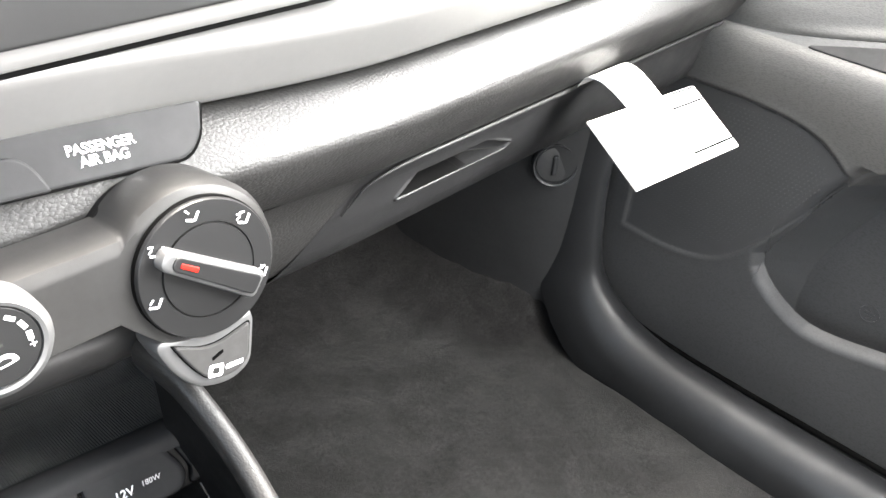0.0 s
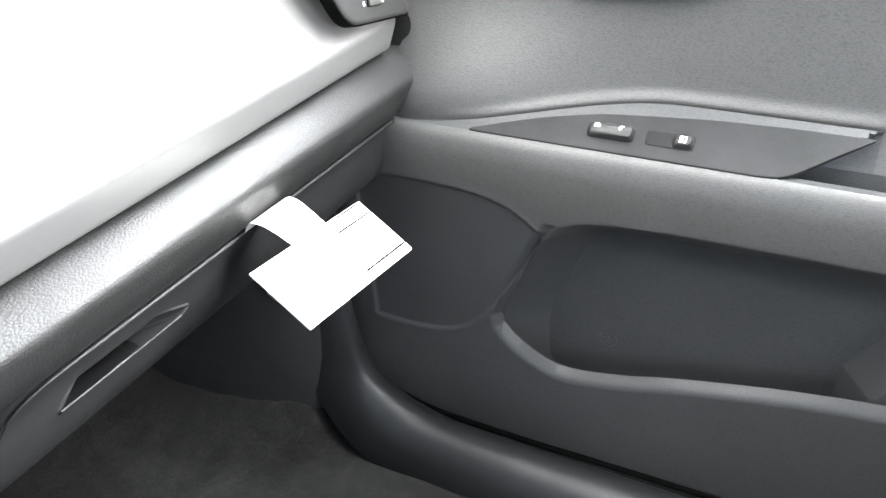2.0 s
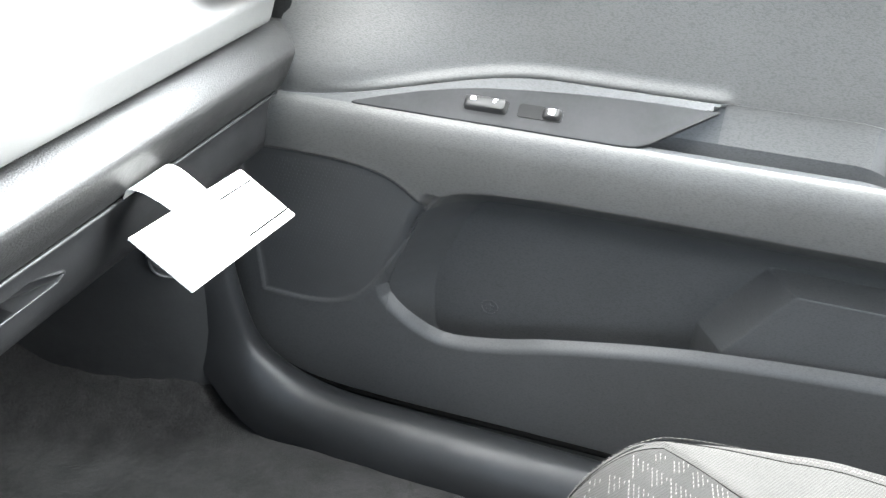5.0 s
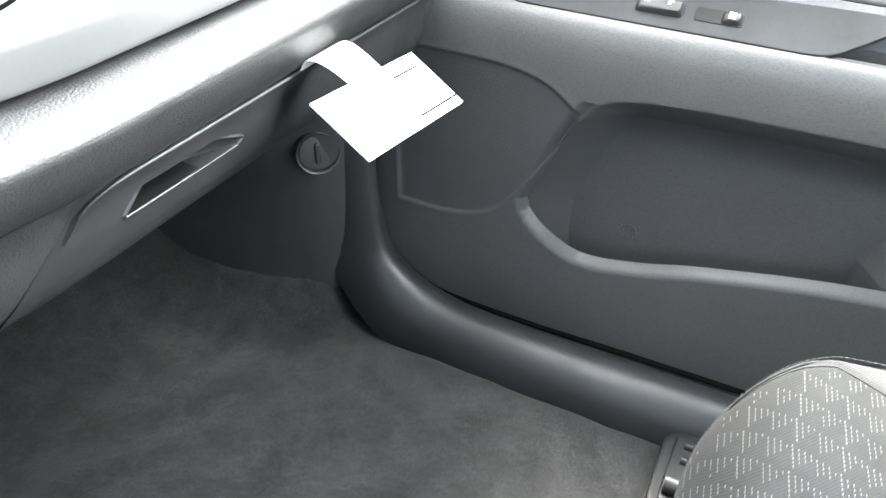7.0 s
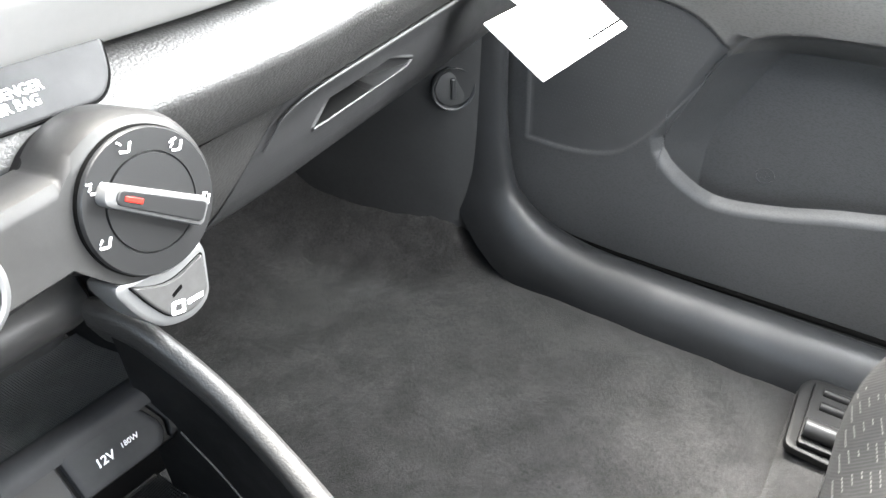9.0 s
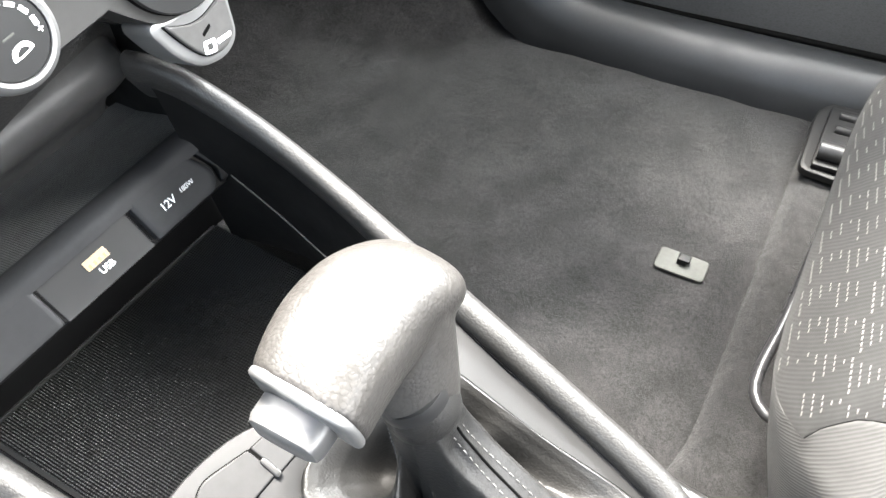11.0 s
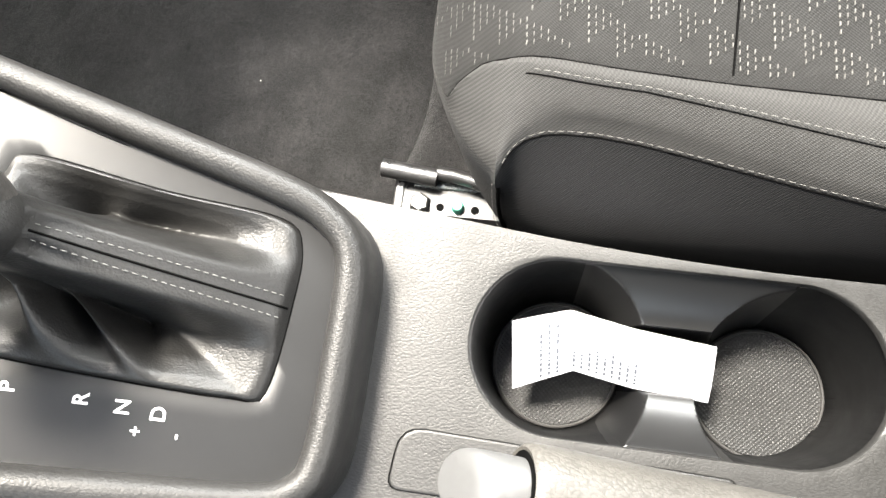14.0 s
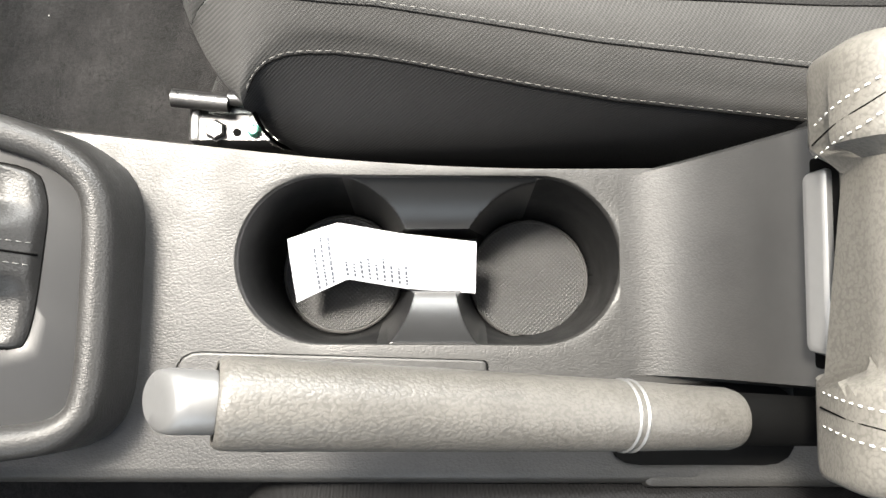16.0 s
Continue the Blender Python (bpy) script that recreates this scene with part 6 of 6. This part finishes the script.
def cushion_z(x, y):
    ys = np.clip(np.searchsorted(SEAT_Y, y) - 1, 0, len(SEAT_Y) - 2)
    a = (y - SEAT_Y[ys]) / (SEAT_Y[ys + 1] - SEAT_Y[ys])

    def z_at(k):
        s = SLICES[k]
        keep = slice(int(np.argmin(s[:40, 0])), 110 + int(np.argmax(s[110:, 0])))
        return np.interp(x, s[keep, 0], s[keep, 1])
    return z_at(ys) * (1 - a) + z_at(ys + 1) * a


def build_seat(name, label, with_rails):
    seat = thing(name, (0.32, -0.2, 0.0), label, "car seat", "front seats")
    side, corner = cut(0, 4, 22), int(np.searchsorted(SEAT_Y, -0.0135))
    skirt_l = part("skirt", loft(side[:corner + 1]), M_SKIRT, seat, "dark mesh side skirt")
    part("front_corner", loft(side[corner:]), M_CLOTH, seat)
    bolster_l = part("bolster", loft(cut(4, 8, 22)), M_CLOTH, seat, "rounded dark cloth bolster")
    ins = part("cushion_insert", loft(cut(8, 15, 60)), M_INSERT, seat, "patterned cushion centre")
    bolster_r = part("bolster", loft(cut(15, 18, 22)), M_CLOTH, seat, "rounded dark cloth bolster")
    skirt_r = part("skirt", loft(cut(18, 22, 22)), M_SKIRT, seat, "dark mesh side skirt")
    y_end, s_end = SEAT_Y[-1], SLICES[-1]
    face = sheet(np.linspace(s_end[:, 0].min() + 0.0005, s_end[:, 0].max() - 0.0005, 60), np.linspace(0, 1, 14), lambda x, v: (x, y_end + 0 * x, 0.095 + (cushion_z(x.ravel(), y_end - 1e-5).reshape(x.shape) - 0.095) * v))
    part("front_face", (tuck(face[0]), face[1]), M_INSERT, seat)
    # seams
    keep = [k for k, y in enumerate(SEAT_Y) if -0.48 < y < 0.030]
    for col, host, thread in ((4, bolster_l, True), (6, bolster_l, True), (8, ins, False), (15, ins, False), (17, bolster_r, True), (18, bolster_r, False)):
        q = np.array([(RAW[k][col, 0], SEAT_Y[k], RAW[k][col, 1]) for k in keep if SEAT_Y[k] < (-0.014 if col == 4 else (-0.022 if col == 6 else 0.020))])
        q = tuck(q)
        nrm = (-0.6, 0, 0.8) if col == 4 else ((-0.2, 0, 1) if col < 9 else (0.2, 0, 1))
        part("seam", tube(q, circle(0.0005, 6)), M_SEAM, host)
        if thread:
            part("stitching", stitches(q + np.array(nrm) * 0.0006 + (0.0022 if col > 10 else 0.002, 0, 0.0006), nrm, 0.0034, 0.0014, 0.00021, 0.0009), M_THREAD, host)
    # corner seam that runs down the skirt
    k = int(np.argmin(np.abs(SEAT_Y + 0.018)))
    c = spline(RAW[k][1:5], 30)
    q = np.c_[c[:, 0] - 0.0006, np.full(30, SEAT_Y[k]) + 0.004 * np.sin(np.linspace(0, 1.5, 30)), c[:, 1]]
    q = tuck(q)
    part("seam", tube(q, circle(0.0012, 6), up=(0, 1, 0)), M_SEAM, skirt_l)
    part("stitching", stitches(q + (-0.0006, 0.003, 0), (-0.9, 0.2, 0.2), 0.0030, 0.0020, 0.00025, 0.0001), M_THREAD, skirt_l)
    return seat, ins


seat, insert_cloth = build_seat("passenger_seat", "dark cloth passenger seat cushion with pale woven triangles", True)

# woven triangles of pale thread on the cushion's centre
rng = random.Random(5)
dash_v, dash_f = [], []


def thread_dash(x, y, length, width):
    def p(a, b, up):
        xx, yy = x + a, y + b
        return (xx, yy, float(cushion_z(xx, yy)) + up)
    n = len(dash_v)
    for a, b in ((0, -width), (length, -width), (length, width), (0, width)):
        dash_v.append(p(a, b, -0.0002))
    for a, b in ((0.15 * length, -0.6 * width), (0.85 * length, -0.6 * width), (0.85 * length, 0.6 * width), (0.15 * length, 0.6 * width)):
        dash_v.append(p(a, b, 0.0009))
    dash_f.extend([(n, n + 1, n + 5, n + 4), (n + 1, n + 2, n + 6, n + 5), (n + 2, n + 3, n + 7, n + 6), (n + 3, n, n + 4, n + 7), (n + 4, n + 5, n + 6, n + 7)])


row = 0
y = 0.036
while y > -0.30:
    left = float(np.interp(y, SEAT_Y, [r[8, 0] for r in RAW])) + 0.004
    right_ = float(np.interp(y, SEAT_Y, [r[15, 0] for r in RAW])) - 0.004
    bold = row % 2 == 0
    x = 0.092 + (-row * 0.0078) % 0.0252
    while x < 0.52:
        for line, count in enumerate((6, 4, 3, 2) if bold else (5, 4, 3, 1)):
            for k in range(count):
                xx = x + 0.0039 * (k - count / 2) + 0.0004 * line
                yy = y - 0.0034 * line + 0.0004 * (k - count / 2)
                if left < xx < right_ - 0.003 and yy > -0.30 and rng.random() > 0.04:
                    thread_dash(xx, yy, 0.0030, 0.00040 if line == 0 and bold else 0.00028)
        x += 0.0252
    y -= 0.0142
    row += 1
weave = part("woven_pattern", (tuck(dash_v), dash_f), M_THREAD, insert_cloth, "pale woven triangle pattern", flat=True)
weave["kind"] = "stuff"
for yy in (-0.118,):
    q = np.array([(x, yy, float(cushion_z(x, yy)) + 0.0001) for x in np.linspace(0.150, 0.44, 40)])
    part("cross_seam", tube(q, circle(0.0006, 6)), M_SEAM, insert_cloth)

driver_seat = thing("driver_seat", (-0.32, -0.2, 0.0), "dark cloth driver seat cushion beside the console", "car seat", "front seats")


def mirrored(rows):
    return [r * np.array([-1, 1, 1]) + np.array([-0.012, 0, -0.004]) for r in rows]


part("bolster", loft(mirrored(cut(4, 8, 18))), M_INSERT, driver_seat)
part("skirt", loft(mirrored(cut(0, 4, 16))), M_SKIRT, driver_seat)
part("cushion_insert", loft(mirrored(cut(8, 15, 30))), M_INSERT, driver_seat)
part("bolster", loft(mirrored(cut(15, 18, 12))), M_INSERT, driver_seat)
part("skirt", loft(mirrored(cut(18, 22, 12))), M_SKIRT, driver_seat)

# ---------------------------------------------------------------- seat runners
runner = thing("seat_runner", (0.12, -0.1, 0.03), "zinc-plated seat runner with bolts and dark grease", "seat rail", "seat runners")
rail_sec2 = np.array([(-0.017, 0.0), (0.017, 0.0), (0.017, 0.040), (0.006, 0.046), (-0.013, 0.046), (-0.017, 0.040)])
part("channel", tube(np.array([(0.124, y, 0.040) for y in np.linspace(-0.48, 0.062, 12)]), rail_sec2), M_STEEL, runner)
part("grease", tube(np.array([(0.1325, y, 0.0862) for y in np.linspace(-0.10, 0.052, 30)]), rounded([(-0.0035, -0.002), (0.0035, -0.002), (0.003, 0.002), (-0.003, 0.002)], 0.001)), M_GREASE, runner)
for y, mat_, r in ((0.0465, M_STEEL, 0.0072), (0.0195, M_GREEN, 0.0042)):
    bolt = part("bolt", turned([(r * 1.15, 0.0), (r * 1.15, 0.0012), (r, 0.0016), (r, 0.0052), (r * 0.8, 0.0064), (0.0, 0.0064)], 6 if r > 0.005 else 20, Matrix.Translation((0.1175, y, 0.0858))), mat_, runner)
for y in (0.032, 0.007, -0.010):
    part("rail_hole", turned([(0.0030, 0.0), (0.0030, 0.0006), (0.0, 0.0006)], 20, Matrix.Translation((0.1165, y, 0.0858))), M_SEAM, runner)
part("end_bracket", block(0.1100, 0.1380, 0.058, 0.0665, 0.040, 0.0865, 0.002), M_STEEL, runner)
part("slide_tube", tube(np.array([(0.1385 - 0.05 * t * t, 0.036 - 0.10 * t, 0.0945) for t in np.linspace(0, 1, 10)]), circle(0.0050, 16)), M_STEEL, runner)
part("tube_sleeve", tube(np.array([(0.1390 - 0.004 * t, 0.0755 - 0.040 * t, 0.0945) for t in np.linspace(0, 1, 6)]), circle(0.0064, 18)), M_STEEL, runner, "polished sleeve")

lever_bar = thing("seat_adjuster_bar", (0.30, 0.03, 0.11), "bent dark steel seat adjuster bar under the cushion", "adjuster bar")
part("bar", tube(spline([(0.50, 0.022, 0.118), (0.40, 0.028, 0.118), (0.290, 0.033, 0.118), (0.235, 0.0385, 0.118), (0.212, 0.0340, 0.118), (0.202, 0.014, 0.118), (0.2005, -0.06, 0.112)], 50), circle(0.0042, 14)), M_BAR, lever_bar)

cover = thing("runner_cover", (0.56, 0.03, 0.02), "black plastic cover over the outer seat runner", "rail cover")
part("cover_plate", slab(rounded([(0.508, -0.10), (0.628, -0.10), (0.622, 0.052), (0.606, 0.062), (0.520, 0.060)], [0.004, 0.004, 0.012, 0.012, 0.01]), 0.008, 0.003, z0=0.020), M_BLACK, cover)
for k, (x, r) in enumerate(((0.598, 0.0050), (0.578, 0.0055), (0.540, 0.0095))):
    part("rib", tube(np.array([(x, y, 0.034 + (0.006 if k == 2 else 0)) for y in np.linspace(0.040 if k < 2 else 0.048, -0.02, 6)]), circle(r, 16)), M_SATIN if k == 2 else M_BLACK, cover)
part("rib_seat", block(0.524, 0.610, -0.02, 0.050, 0.030, 0.0345, 0.003), M_BLACK, cover)

# ---------------------------------------------------------------- loose and small things
clip_c = Vector((0.3795, 0.1250, 0.0018))
clip = thing("carpet_clip", tuple(clip_c), "grey plastic floor mat anchor clipped into the carpet", "mat anchor")
clip_o = rounded([(-0.0125, -0.0240), (0.0125, -0.0240), (0.0135, 0.0235), (-0.0125, 0.0235)], 0.004)
clip_plate = part("anchor_plate", slab(clip_o, 0.0026, 0.0012, m=Matrix.Translation(clip_c)), M_CLIP, clip)
part("hook", join(block(-0.0045, 0.0045, -0.0045, 0.0040, 0.0, 0.0075, 0.0015), block(-0.0045, 0.0045, -0.0080, 0.0040, 0.0055, 0.0085, 0.0015)), M_BLACK, clip_plate, "black hook", m=Matrix.Translation(clip_c + Vector((0.003, 0.001, 0.002))))

# price tag hung from the glove box lid on a bent strip
tag = thing("price_tag", (0.49, 0.34, 0.41), "white card tag hung on a bent plastic strip", "tag")
c_l, c_t, c_b = Vector((0.4305, 0.3455, 0.4125)), Vector((0.5500, 0.3310, 0.4110)), Vector((0.4195, 0.2940, 0.3845))
ux, uy = (c_t - c_l), (c_b - c_l)
tm = axes(c_l, tuple(ux), tuple(ux.cross(-uy)))
w, h = ux.length, uy.length
card = part("card", slab(rounded([(0, 0), (w, 0), (w - 0.001, -h), (0.0, -h)], 0.002), 0.0016, 0.0005, m=tm), M_CARD, tag, "white card")
for x0, x1, y0, y1 in ((w - 0.042, w - 0.002, -0.0140, -0.0126), (w - 0.050, w - 0.002, -h + 0.0075, -h + 0.0091), (w - 0.030, w - 0.002, -0.0022, -0.0010)):
    part("fold_line", slab(rounded([(x0, y0), (x1, y0), (x1, y1), (x0, y1)], 0.0002), 0.0005, 0.0001, m=tm @ Matrix.Translation((0, 0, 0.0019))), M_SEAM, card)
part("edge_strip", slab(rounded([(0.0, 0.0), (0.0035, 0.0), (0.0035, -h), (0.0, -h)], 0.0005), 0.0022, 0.0006, m=tm @ Matrix.Translation((-0.001, 0, -0.0002))), M_CARD, card)
strip_a = spline([(0.476, 0.3870, 0.4120), (0.4745, 0.3800, 0.4215), (0.4740, 0.3680, 0.4235), (0.4740, 0.3540, 0.4190), (0.4745, 0.3420, 0.4125), (0.4760, 0.328, 0.4062)], 30)
strip_b = spline([(0.518, 0.3850, 0.4130), (0.5165, 0.3760, 0.4235), (0.5140, 0.3630, 0.4255), (0.5095, 0.3470, 0.4215), (0.5065, 0.3335, 0.4155), (0.505, 0.320, 0.4080)], 30)
part("strip", loft([strip_a, strip_b, strip_b - (0, 0, 0.0010), strip_a - (0, 0, 0.0010), strip_a]), M_CARD, tag, "bent white strip")

# till receipt lying across the cup holder
slip = thing("paper_receipt", (0.02, -0.08, 0.20), "creased white till receipt lying across the cup holder", "receipt")


def paper(u, v):
    """u runs along the slip, v across it from the far edge."""
    xt = np.interp(u, [0, 0.28, 0.60, 1.0], [0.0305, 0.0385, 0.0335, 0.0290])
    xb = np.interp(u, [0, 0.10, 0.30, 0.55, 0.62, 1.0], [-0.0045, 0.0000, 0.0085, 0.0045, 0.0035, 0.0010])
    yy = -0.0285 - 0.104 * u - 0.004 * v * (1 - u)
    zt = np.interp(u, [0, 0.15, 0.28, 0.42, 0.60, 1.0], [0.2040, 0.2110, 0.2150, 0.2125, 0.2085, 0.2090])
    bow = 0.0035 * np.sin(v * 3.0) * (0.4 + 0.6 * np.sin(3 * u))
    return xt + (xb - xt) * v, yy, zt - 0.011 * v + bow


def paper_patch(u0, u1, v0, v1, lift_):
    def f(u, v):
        x, y, z = paper(u, v)
        return x, y, z + lift_
    return sheet(np.linspace(u0, u1, 3), np.linspace(v0, v1, 4), f)


slip_top = sheet(np.linspace(0, 1, 70), np.linspace(0, 1, 18), paper)
slip_low = (slip_top[0] - (0, 0, 0.0002), slip_top[1])
page = part("slip", join(slip_top, slip_low), M_PAPER, slip)
rng = random.Random(11)
for line in range(13):
    u0 = 0.135 + 0.040 * line
    if line in (3,):
        continue
    v = 0.96 if line < 3 else 0.93
    stop = (0.28, 0.12, 0.18)[line] if line < 3 else 0.93 - rng.uniform(0.25, 0.5)
    bits = []
    while v - 0.05 > stop:
        step_ = rng.uniform(0.03, 0.08)
        bits.append(paper_patch(u0, u0 + 0.013, v, max(v - step_, stop), 0.00025))
        v -= step_ + rng.uniform(0.012, 0.03)
    if bits:
        part("print_bar", join(*bits), M_INK, page, flat=True)
